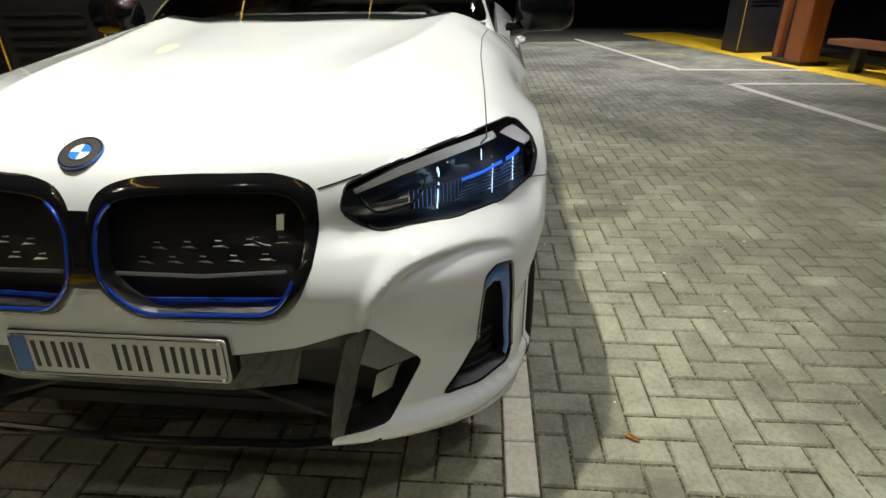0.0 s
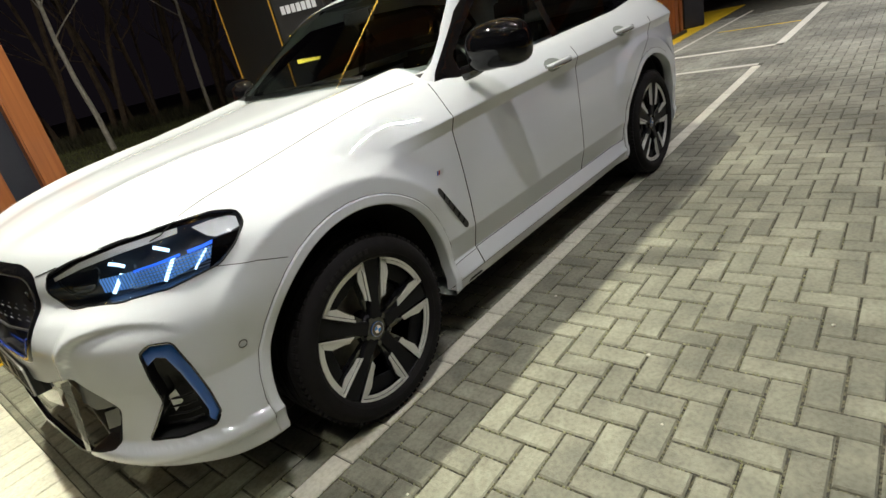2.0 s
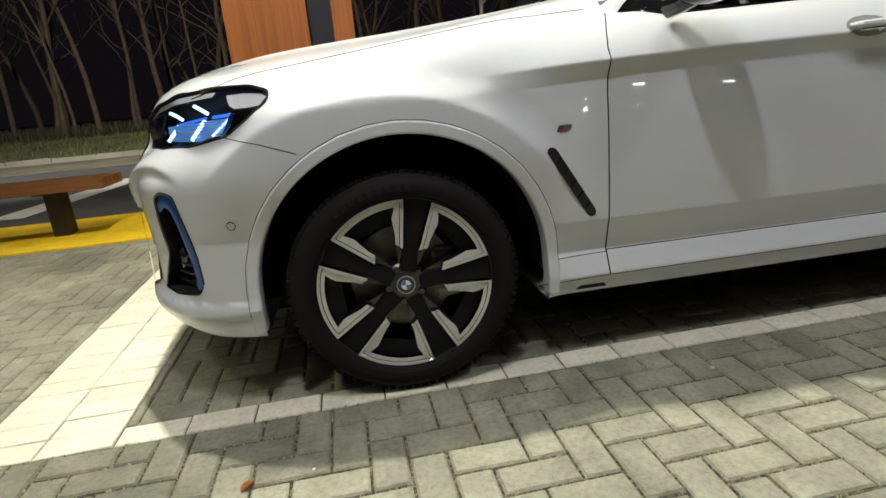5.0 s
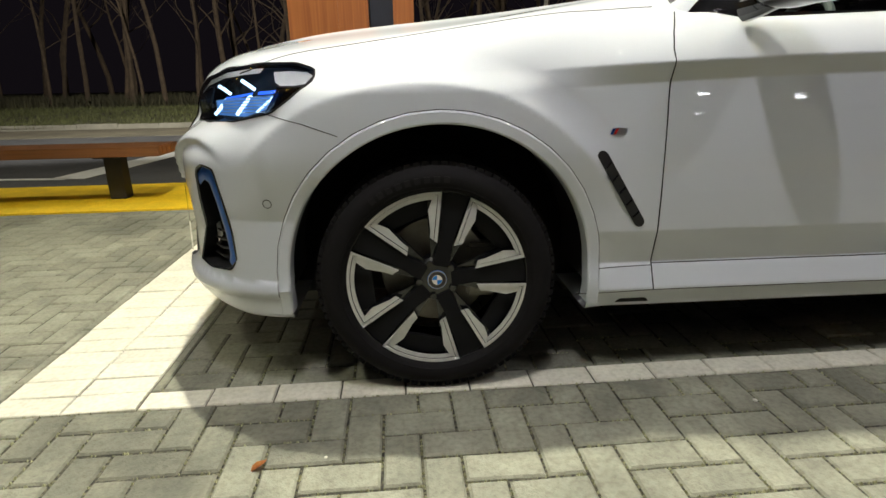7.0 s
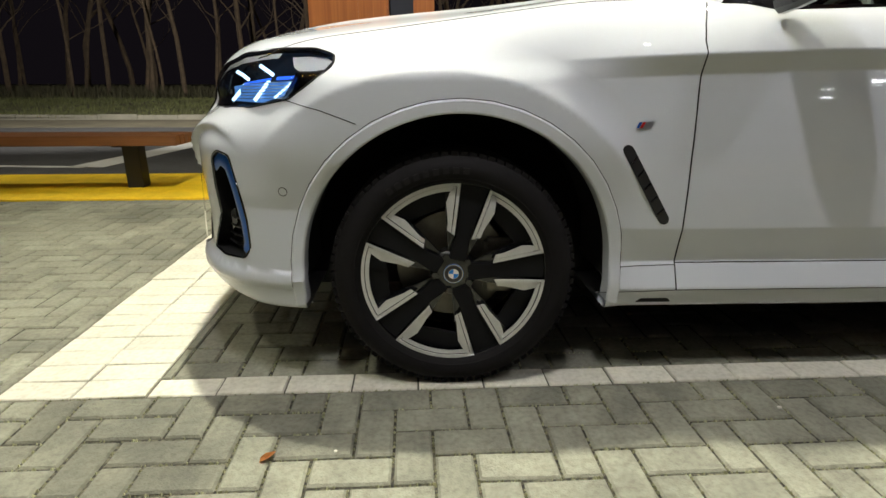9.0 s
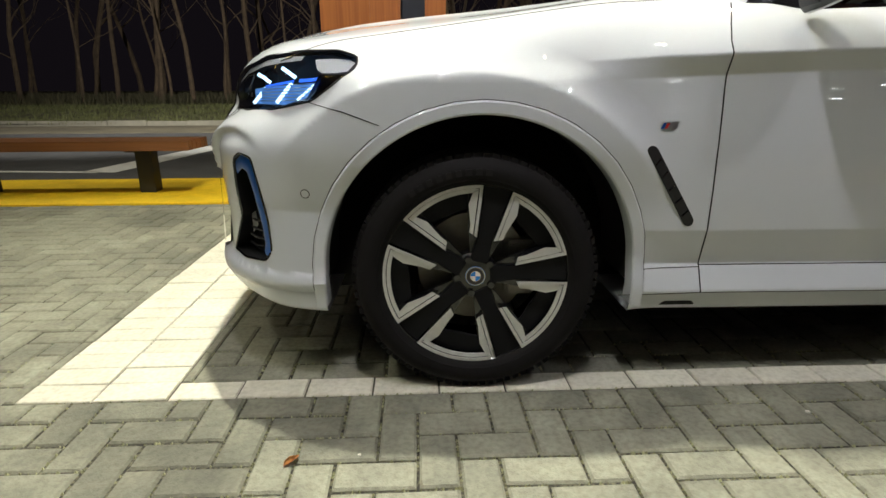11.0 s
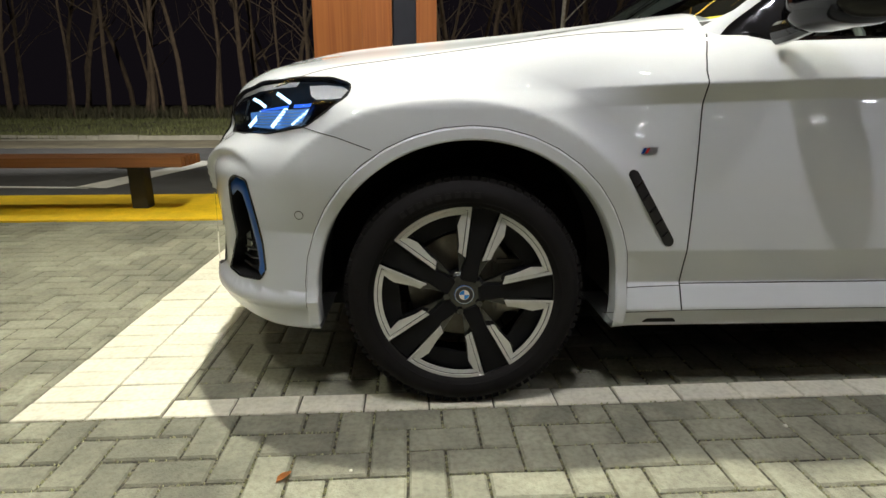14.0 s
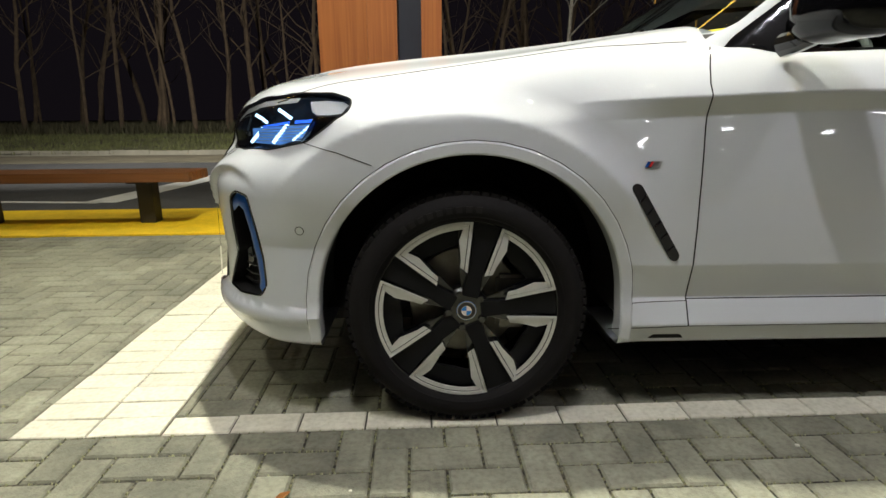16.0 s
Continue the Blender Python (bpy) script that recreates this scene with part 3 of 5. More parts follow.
def street_lamp(x, y, height):
    """A slim mast with one flat lit head, far across the forecourt."""
    mast = thing("street_lamp", (x, y, -0.045), "tall slim lamp mast with a flat lit head", "street lamp", "lamps across the forecourt")
    part("mast", tube([(0, 0, 0), (0, 0, height)], [0.07, 0.04], 12), DARK_STEEL, mast, smooth=True)
    head = part("lamp_head", cuboid(-0.30, 0.30, 0.0, 0.26, height, height + 0.07, 0.02), DARK_STEEL, mast)
    part("diffuser", cuboid(-0.26, 0.26, 0.258, 0.266, height - 0.05, height + 0.03, 0.002), FAR_LED, head, "lit white diffuser")
    return mast


FAR_LED = glowing("far_lamp_glow", (0.95, 0.97, 1.0), 45.0)
for lx, ly, height in ((9.0, -22.0, 4.2), (12.6, -23.0, 3.4), (15.8, -21.0, 4.4), (18.6, -22.0, 3.9), (21.5, -23.5, 3.2), (4.5, -25.0, 3.8)):
    street_lamp(lx, ly, height)

# ---- grass, kerb and woods ----
kerb = tagged(new("kerb"), "weathered concrete kerb stones along the verge", "kerb", kind="structure")
kerb_mesh = mesh_of("kerb_stone", cuboid(-0.495, 0.495, -0.07, 0.07, -0.1, 0.11, 0.012), KERB)
for k in range(-22, 22):
    ob = new("kerb_stone", kerb_mesh)
    ob.matrix_world = pose(k + 0.5, 12.8 - 0.02 * k, random.gauss(0, 0.004), 0, 0, random.gauss(-1.1, 0.3))
    ob.parent = kerb
verge = bmesh.new()
bmesh.ops.create_grid(verge, x_segments=60, y_segments=16, size=1.0)
for v in verge.verts:
    v.co.x, v.co.y = v.co.x * 34, 20.9 + v.co.y * 8.0
    v.co.z = 0.04 + 0.30 * ramp(v.co.y, 13.0, 18) + 0.05 * noise.noise(v.co * 0.7)
setting("verge", verge, SOIL, "grassy earth verge rising to the woods", "ground", smooth=True)


def blades(n, xs, ys, height, width, mat, name, label, seed):
    r = np.random.default_rng(seed)
    x, y = r.uniform(*xs, n), r.uniform(*ys, n)
    h = height * r.uniform(0.4, 1.2, n)
    a = r.uniform(0, 2 * np.pi, n)
    lean = r.uniform(0.1, 0.8, n) * h
    dx, dy = np.cos(a), np.sin(a)
    z = 0.03 + 0.30 * ramp(y, 13.0, 18)
    w = width * r.uniform(0.6, 1.3, n)
    p = np.empty((n, 3, 3))
    p[:, 0] = np.stack((x - dy * w, y + dx * w, z), 1)
    p[:, 1] = np.stack((x + dy * w, y - dx * w, z), 1)
    p[:, 2] = np.stack((x + dx * lean, y + dy * lean, z + h), 1)
    me = bpy.data.meshes.new(name)
    me.from_pydata(p.reshape(-1, 3).tolist(), [], np.arange(3 * n).reshape(-1, 3).tolist())
    me.materials.append(mat)
    return tagged(new(name, me), label, "grass", kind="stuff")


blades(90000, (-20, 16), (12.9, 18.8), 0.10, 0.012, GRASS, "grass", "short winter grass on the verge", 1)
blades(42000, (-24, 24), (17.6, 24.0), 0.42, 0.03, DRY, "undergrowth", "dead brown undergrowth at the wood's edge", 2)

blades(1500, (-18, 12), (13.1, 21.0), 0.035, 0.030, LITTER, "leaf_litter", "pale fallen leaves scattered over the verge", 3)


def tree(x, y, height, girth, seed, mat=BARK, name="bare_tree", label="bare winter tree with thin pale trunk", boughs=9):
    r = random.Random(seed)
    t = thing(name, (x, y, 0.28), label, "tree", "trees at the wood's edge")
    pts, p, lean = [], Vector((0, 0, -0.1)), Vector((r.gauss(0, 0.10), r.gauss(0, 0.05), 1))
    for k in range(9):
        pts.append(p.copy())
        lean += Vector((r.gauss(0, 0.07), r.gauss(0, 0.05), 0))
        p = p + lean.normalized() * height / 8
    part("trunk", tube(pts, [girth * (1.15 - k / 9.5) for k in range(9)], 8), mat, t, smooth=True)
    bm = bmesh.new()
    for k in range(boughs):
        i = r.randint(2, 7)
        q = pts[i] + (pts[i + 1] - pts[i]) * r.random()
        a, up = r.uniform(0, 6.28), r.uniform(0.5, 1.4)
        d = Vector((math.cos(a), math.sin(a), up)).normalized()
        line, w = [q], [girth * 0.35]
        for s in range(4):
            q = q + d * height * 0.07
            d = (d + Vector((r.gauss(0, 0.25), r.gauss(0, 0.25), r.gauss(0.1, 0.15)))).normalized()
            line.append(q)
            w.append(girth * 0.35 * (0.72 ** (s + 1)))
            if s:
                e = (d + Vector((r.gauss(0, 0.6), r.gauss(0, 0.6), 0.2))).normalized()
                tube([q, q + e * height * 0.05, q + e * height * 0.09 + Vector((0, 0, 0.1))], [w[-1] * 0.6, w[-1] * 0.4, 0.004], 4, bm)
        tube(line, w, 5, bm)
    part("crown", bm, mat, t, smooth=True)
    return t


rt = random.Random(11)
for k in range(64):
    x = -17 + 33 * (k + rt.random()) / 64
    y = 17.6 + 5.5 * rt.random() ** 1.3
    tree(x, y, rt.uniform(6.5, 10), rt.uniform(0.045, 0.12), 100 + k)
tree(4.7, 15.6, 8, 0.07, 7, BIRCH, "birch_tree", "slender white-barked birch at the wood's edge")
tree(8.4, 16.6, 8, 0.06, 8, BIRCH, "birch_tree", "slender white-barked birch at the wood's edge")


def cabin(x, y, z):
    """Negative inside the glasshouse."""
    a = np.abs(y)
    side = (a - (0.862 - 0.42 * (z - 1.10) - 0.10 * np.clip(z - 1.35, 0, 1) - 0.10 * ramp(x, 2.6, 3.9))) * 0.88
    screen = ((0.56 + 0.235 * (a / 0.8) ** 2.2 + (z - 1.19) * 1.62) - x) * 0.52
    roof = z - (1.672 - 0.055 * ((x - 2.15) / 1.1) ** 2 - 0.05 * (a / 0.65) ** 2)
    hatch = (x - (3.80 - 0.10 * (a / 0.8) ** 2 - (z - 1.15) * 0.85)) * 0.75
    f = smax(smax(side, screen, 0.05), smax(roof, hatch, 0.10), 0.07)
    return smax(f, 1.06 - z, 0.01)


def even_fan(x, columns):
    return np.linspace(np.pi / 2, 3 * np.pi / 2, columns)


def body_fan(x, columns):
    """Directions round the body's section, close together at the shoulder crease and the sill's edges."""
    c = float(CREASE(max(x, 0.55)))
    z = np.concatenate((c + np.array((0.075, 0.055, 0.040, 0.028, 0.018, 0.010, 0.005, 0.0018, -0.0018, -0.005, -0.010, -0.02, -0.03, -0.04, -0.047, -0.0515, -0.0555, -0.060, -0.068, -0.08)),
                        np.linspace(c - 0.095, 0.525, 34), np.array((0.515, 0.509, 0.505, 0.501, 0.495)), np.linspace(0.485, 0.405, 8),
                        np.array((0.399, 0.3955, 0.393, 0.390, 0.387, 0.384, 0.379)), np.linspace(0.372, 0.324, 6), np.array((0.318, 0.3145, 0.311, 0.307, 0.303, 0.297)), np.linspace(0.29, 0.235, 6)))
    side = np.pi + np.arctan2(0.64 - z, 0.965)
    rest = columns - len(side)
    top_n = int(rest * 0.62)
    return np.concatenate((np.linspace(np.pi / 2, side[0], top_n, endpoint=False), side, np.linspace(side[-1], 3 * np.pi / 2, rest - top_n + 1)[1:]))


def rows_of(fn, front, back, height, steps, columns, n_cap, fan, reach=2.6):
    """Points of the form fn, met by rays from a line inside it: a cap, a barrel and a second cap."""
    phi = fan(front, columns)
    eye, way = [], []
    for k in range(1, n_cap):
        th = np.pi / 2 * k / n_cap
        eye.append(np.tile((front, 0, height), (columns, 1)))
        way.append(np.stack((-np.full(columns, np.cos(th)), np.sin(th) * np.cos(phi), np.sin(th) * np.sin(phi)), 1))
    for x in np.linspace(front, back, steps):
        phi = fan(x, columns)
        eye.append(np.tile((x, 0, height), (columns, 1)))
        way.append(np.stack((np.zeros(columns), np.cos(phi), np.sin(phi)), 1))
    for k in range(1, n_cap // 2):
        th = np.pi / 2 * (1 - k / (n_cap // 2))
        eye.append(np.tile((back, 0, height), (columns, 1)))
        way.append(np.stack((np.full(columns, np.cos(th)), np.sin(th) * np.cos(phi), np.sin(th) * np.sin(phi)), 1))
    rows = len(eye)
    eye, way = np.concatenate(eye), np.concatenate(way)
    lo, hi = np.zeros(len(eye)), np.full(len(eye), reach)
    for _ in range(24):
        mid = (lo + hi) / 2
        inside = fn(*(eye + mid[:, None] * way).T) < 0
        lo, hi = np.where(inside, mid, lo), np.where(inside, hi, mid)
    return (eye + lo[:, None] * way), rows


def shell(fn, *args):
    """The half of a form that lies at negative y, as a grid of faces."""
    pts, rows = rows_of(fn, *args)
    columns = args[4]
    bm = bmesh.new()
    v = [bm.verts.new(p) for p in pts.tolist()]
    for r in range(rows - 1):
        for c in range(columns - 1):
            d = c + 1
            bm.faces.new((v[r * columns + c], v[r * columns + d], v[(r + 1) * columns + d], v[(r + 1) * columns + c]))
    bm.faces.new([v[c] for c in range(columns)][::-1])
    bm.faces.new([v[(rows - 1) * columns + c] for c in range(columns)])
    bm.faces.layers.int.new("panel")
    bm.normal_update()
    STORE[bm] = [list(bm.faces), np.array([f.calc_center_median() for f in bm.faces]), np.array([f.normal for f in bm.faces])]
    return bm


STORE = {}


def inside(poly, u, v):
    hit = False
    for (a, b), (c, d) in zip(poly, poly[1:] + poly[:1]):
        if (b > v) != (d > v) and u < (c - a) * (v - b) / (d - b) + a:
            hit = not hit
    return hit


def carve(bm, U, V, poly, panel, accept):
    """Cuts an outline, drawn in the directions U and V, into the shell and marks what lies in it as a panel."""
    U, V = Vector(U), Vector(V)
    layer = bm.faces.layers.int["panel"]
    us, vs = [p[0] for p in poly], [p[1] for p in poly]
    faces, centres, normals = STORE[bm]
    cu, cv = centres @ np.array(U), centres @ np.array(V)
    near = (cu > min(us) - 0.05) & (cu < max(us) + 0.05) & (cv > min(vs) - 0.05) & (cv < max(vs) + 0.05)
    near &= accept(centres.T, normals.T)
    pool = [faces[i] for i in np.flatnonzero(near) if faces[i].is_valid]
    before = set(pool)

    def reach(f):
        fu, fv = [U.dot(x.co) for x in f.verts], [V.dot(x.co) for x in f.verts]
        return min(fu), max(fu), min(fv), max(fv)

    spans = np.array([reach(f) for f in pool])
    alive = np.ones(len(pool), bool)
    for p, q in zip(poly, poly[1:] + poly[:1]):
        a0, a1, b0, b1 = min(p[0], q[0]) - 0.001, max(p[0], q[0]) + 0.001, min(p[1], q[1]) - 0.001, max(p[1], q[1]) + 0.001
        hit = np.flatnonzero(alive & (spans[:, 1] > a0) & (spans[:, 0] < a1) & (spans[:, 3] > b0) & (spans[:, 2] < b1))
        n = (q[1] - p[1]) * U - (q[0] - p[0]) * V
        if not len(hit) or n.length < 1e-9:
            continue
        cut = [pool[i] for i in hit]
        geom = cut + list({e for f in cut for e in f.edges}) + list({x for f in cut for x in f.verts})
        made = bmesh.ops.bisect_plane(bm, geom=geom, dist=1e-6, plane_co=p[0] * U + p[1] * V, plane_no=n.normalized())
        alive[hit] = False
        fresh = [f for f in {g for g in made["geom"] if isinstance(g, bmesh.types.BMFace)} | {f for f in cut if f.is_valid}]
        pool += fresh
        spans = np.concatenate((spans, [reach(f) for f in fresh]))
        alive = np.concatenate((alive, np.ones(len(fresh), bool)))
    found = {pool[i] for i in np.flatnonzero(alive) if pool[i].is_valid}
    added = []
    for f in found:
        c = f.calc_center_median()
        if inside(poly, U.dot(c), V.dot(c)):
            f[layer] = panel
        if f not in before:
            f.normal_update()
            added.append(f)
    if added:
        STORE[bm] = [faces + added, np.concatenate((centres, [f.calc_center_median() for f in added])), np.concatenate((normals, [f.normal for f in added]))]


def panels(bm, fn, names, parent):
    """Splits the half shell into its marked panels, shaded by the form's own slope. A pair becomes two meshes, one on each side; the rest are joined across the middle."""
    layer = bm.faces.layers.int["panel"]
    bm.verts.index_update()
    for key, (name, mat, label, pair) in names.items():
        index, pts, faces = {}, [], []
        for f in bm.faces:
            if f[layer] == key:
                for x in f.verts:
                    if x.index not in index:
                        index[x.index] = len(pts)
                        pts.append(tuple(x.co))
                faces.append([index[x.index] for x in f.verts])
        if not faces:
            continue
        flip_p, flip_f = [(x, -y, z) for x, y, z in pts], [f[::-1] for f in faces]
        if pair:
            sets = [(pts, faces), (flip_p, flip_f)]
        else:
            sets = [(pts + flip_p, faces + [[i + len(pts) for i in f] for f in flip_f])]
        for p_list, f_list in sets:
            me = bpy.data.meshes.new(name)
            me.from_pydata(p_list, [], f_list)
            me.materials.append(mat)
            p = np.array(p_list).T
            g = np.stack([fn(*(p + d[:, None])) - fn(*(p - d[:, None])) for d in np.eye(3) * 0.0015], 1)
            g /= np.linalg.norm(g, axis=1)[:, None] + 1e-9
            me.polygons.foreach_set("use_smooth", [True] * len(me.polygons))
            me.normals_split_custom_set_from_vertices(g.tolist())
            ob = new(name, me)
            ob.parent = parent
            tagged(ob, label)


def strike(fn, start, way, reach=1.2):
    """Where a line from outside first meets the form."""
    s, w = np.array(start, float), np.array(way, float)
    w /= np.linalg.norm(w)
    lo, hi = 0.0, reach
    for _ in range(2):
        d = np.linspace(lo, hi, 180)
        val = fn(*(s + d[:, None] * w).T)
        i = max(int(np.argmax(val < 0)), 1)
        lo, hi = d[i - 1], d[i]
    t = lo + (hi - lo) * val[i - 1] / (val[i - 1] - val[i] + 1e-12)
    return Vector(s + t * w)


def on_front(y, z):
    return strike(body, (-1.4, y, z), (1, 0, 0))


def on_side(x, z, sign=-1):
    return strike(body, (x, sign * 1.5, z), (0, -sign, 0))


DIAG = {-1: Vector((0.766, -0.643, 0)), 1: Vector((0.766, 0.643, 0))}


def on_corner(u, z, sign=-1, depth=0.0):
    """A place on the front corner, u along the chord of the headlamp; depth goes inwards."""
    d = DIAG[sign]
    w = Vector((0.643, -sign * 0.766, 0))
    return strike(body, d * u + Vector((0, 0, z)) - w * 1.6, w, 1.8) + w * depth


def sheet(grid, mat, name, parent, label="", thick=0.0, smooth=True):
    """A mesh from a grid of points."""
    bm = bmesh.new()
    v = [[bm.verts.new(p) for p in row] for row in grid]
    for r, s in zip(v, v[1:]):
        for k in range(len(r) - 1):
            bm.faces.new((r[k], r[k + 1], s[k + 1], s[k]))
    if thick:
        bmesh.ops.recalc_face_normals(bm, faces=bm.faces)
        bmesh.ops.solidify(bm, geom=list(bm.faces), thickness=thick)
    return part(name, bm, mat, parent, label, smooth)


car = thing("car", (0, 1.005, 0), "white electric SUV parked on block paving in a charging bay", "car", turn=-1.2)

lower = shell(body, 0.55, 3.0, 0.64, 120, 236, 165, body_fan)
X, Y, Z = (1, 0, 0), (0, 1, 0), (0, 0, 1)


def circle(x, z, r, n=52):
    return [(x + r * math.cos(2 * math.pi * k / n), z + r * math.sin(2 * math.pi * k / n)) for k in range(n)]


def flank(c, n):
    return c[1] < -0.70


BUMPER, HOODP, FENDER, DOOR_F, DOOR_R, SILL, LAMP, COWL, HOLE = 1, 2, 3, 4, 5, 6, 7, 8, 99
carve(lower, X, Z, [(-0.60, 0.78), (-0.24, 0.80), (-0.2, 0.5), (0.717, 0.30), (0.712, 0.45), (0.709, 0.71), (0.710, 0.906), (0.713, 1.03), (0.727, 1.075), (0.757, 1.143), (0.86, 1.30), (-0.75, 1.30)], FENDER, lambda c, n: c[1] < -0.45)
carve(lower, X, Z, [(0.714, 0.389), (0.712, 0.45), (0.709, 0.71), (0.710, 0.906), (0.713, 1.03), (0.727, 1.075), (0.757, 1.143), (0.86, 1.3), (1.90, 1.3), (1.86, 1.00), (1.82, 0.70), (1.80, 0.389)], DOOR_F, flank)
carve(lower, X, Z, [(1.80, 0.389), (1.82, 0.70), (1.86, 1.00), (1.90, 1.3), (3.02, 1.3), (2.98, 1.0), (2.72, 0.86), (2.45, 0.62), (2.38, 0.389)], DOOR_R, flank)
carve(lower, X, Z, [(0.44, 0.2), (0.44, 0.389), (2.42, 0.389), (2.42, 0.2)], SILL, flank)
carve(lower, X, Z, [(-1.0, 0.15), (-0.2, 0.15), (-0.235, 0.815), (-0.43, 0.873), (-0.62, 0.93), (-0.74, 0.966), (-1.0, 0.966)], BUMPER, lambda c, n: c[0] < -0.15)
HOOD_EDGE = [(-0.95, 0.03), (-0.95, -0.46), (-0.79, -0.49), (-0.74, -0.58), (-0.66, -0.70), (-0.50, -0.838), (-0.20, -0.822), (0.15, -0.80), (0.45, -0.795), (0.72, -0.815), (0.68, -0.5), (0.60, 0.03)]
carve(lower, X, Y, HOOD_EDGE, HOODP, lambda c, n: (c[2] > 0.962) & (n[2] > 0.25))
carve(lower, X, Y, [(0.60, 0.03), (0.68, -0.5), (0.70, -0.64), (1.0, -0.70), (1.0, 0.03)], COWL, lambda c, n: (c[2] > 1.0) & (n[2] > 0.25))
LAMP_LINE = rounded([(-0.241, 0.896), (-0.233, 0.925), (-0.216, 0.952), (-0.136, 0.975), (0.024, 1.003), (0.184, 1.012), (0.300, 1.010), (0.363, 0.992), (0.381, 0.959), (0.346, 0.914), (0.295, 0.876), (0.146, 0.851), (-0.005, 0.846), (-0.178, 0.843), (-0.216, 0.867)], 0.014, 2)
VENT_LINE = rounded([(0.014, 0.708), (0.05, 0.728), (0.110, 0.718), (0.130, 0.62), (0.142, 0.518), (0.146, 0.44), (0.12, 0.405), (0.01, 0.395), (-0.096, 0.400), (-0.045, 0.46), (0.006, 0.53), (0.006, 0.62)], 0.012, 2)
KIDNEY_LINE = rounded([(0.016, 0.775), (0.014, 0.86), (0.018, 0.915), (0.040, 0.955), (0.075, 0.972), (0.125, 0.982), (0.25, 0.985), (0.40, 0.982), (0.455, 0.967), (0.488, 0.945), (0.492, 0.88), (0.484, 0.80), (0.460, 0.738), (0.427, 0.692), (0.387, 0.676), (0.125, 0.682), (0.085, 0.694), (0.05, 0.725)], 0.02, 2)
KIDNEY_GLASS = rounded([(0.036, 0.775), (0.031, 0.86), (0.042, 0.90), (0.060, 0.925), (0.085, 0.940), (0.13, 0.946), (0.25, 0.951), (0.40, 0.944), (0.434, 0.935), (0.454, 0.915), (0.464, 0.87), (0.458, 0.80), (0.438, 0.755), (0.410, 0.715), (0.377, 0.699), (0.130, 0.698), (0.096, 0.709), (0.066, 0.735)], 0.02, 2)
INTAKE_LINE = rounded([(0.03, 0.588), (-0.28, 0.592), (-0.435, 0.610), (-0.586, 0.649), (-0.701, 0.522), (-0.625, 0.372), (-0.490, 0.352), (-0.455, 0.15), (0.03, 0.15)], 0.015, 2)


def nose_corner(c, n):
    return (c[1] < -0.4) & (c[0] < 0)


carve(lower, DIAG[-1], Z, LAMP_LINE, LAMP, nose_corner)
carve(lower, DIAG[-1], Z, VENT_LINE, HOLE, nose_corner)
carve(lower, Y, Z, [(-a, z) for a, z in KIDNEY_LINE], HOLE, lambda c, n: c[0] < -0.6)
carve(lower, Y, Z, INTAKE_LINE, HOLE, lambda c, n: c[0] < -0.5)
for axle in (AXLE, REAR):
    carve(lower, X, Z, circle(axle + ARCH_DX, ARCH_Z, ARCH_R + 0.002), HOLE, lambda c, n: c[1] < -0.55)
    carve(lower, X, Z, [(axle + ARCH_DX - ARCH_R - 0.002, 0.15), (axle + ARCH_DX - ARCH_R - 0.002, ARCH_Z), (axle + ARCH_DX + ARCH_R + 0.002, ARCH_Z), (axle + ARCH_DX + ARCH_R + 0.002, 0.15)], HOLE, lambda c, n: c[1] < -0.55)
carve(lower, X, Y, [(1.0, -0.80), (1.0, 0.03), (3.4, 0.03), (3.4, -0.76)], HOLE, lambda c, n: (c[2] > 1.0) & (n[2] > 0.4))
panels(lower, body, {0: ("body_shell", PAINT, "", False), BUMPER: ("front_bumper", PAINT, "", False), HOODP: ("hood", PAINT, "", False), FENDER: ("fender", PAINT, "", True),
                     DOOR_F: ("front_door", PAINT, "", True), DOOR_R: ("rear_door", PAINT, "", True), SILL: ("side_sill", PAINT, "", True),
                     COWL: ("cowl", PLASTIC, "black plastic cowl", False), LAMP: ("headlamp_lens", LENS, "clear headlamp lens", True)}, car)
lower.free()

upper = shell(cabin, 1.75, 2.7, 1.22, 60, 130, 80, even_fan)
WINDOW = rounded([(0.99, 1.135), (0.99, 1.215), (1.26, 1.375), (1.49, 1.485), (1.80, 1.51), (1.86, 1.49), (1.86, 1.142)], 0.02, 2)
WINDOW_R = rounded([(1.93, 1.145), (1.93, 1.49), (2.5, 1.51), (2.80, 1.475), (2.84, 1.30), (2.74, 1.172)], 0.03, 2)
WINDOW_Q = rounded([(2.90, 1.21), (2.88, 1.45), (3.10, 1.40), (3.26, 1.28), (3.12, 1.22)], 0.03, 2)
SCREEN_LINE = rounded([(0.03, 1.19), (-0.40, 1.192), (-0.81, 1.185), (-0.765, 1.30), (-0.66, 1.52), (-0.61, 1.575), (-0.2, 1.60), (0.03, 1.60)], 0.03, 2)


def window_side(c, n):
    return (c[1] < -0.4) & (n[1] < -0.3)


carve(upper, Y, Z, [(0.03, 1.0), (-0.80, 1.0), (-0.80, 1.182), (-0.40, 1.189), (0.03, 1.187)], 8, lambda c, n: (c[0] < 1.3) & (n[0] < -0.2))
carve(upper, Y, Z, SCREEN_LINE, 1, lambda c, n: c[0] < 1.75)
TRIM = rounded([(0.76, 1.10), (0.83, 1.17), (1.17, 1.40), (1.40, 1.505), (1.80, 1.53), (2.5, 1.53), (2.86, 1.49), (3.16, 1.42), (3.32, 1.28), (3.14, 1.195), (2.0, 1.11)], 0.02, 2)
carve(upper, X, Z, TRIM, 2, lambda c, n: (c[1] < -0.4) & (n[1] < -0.12))
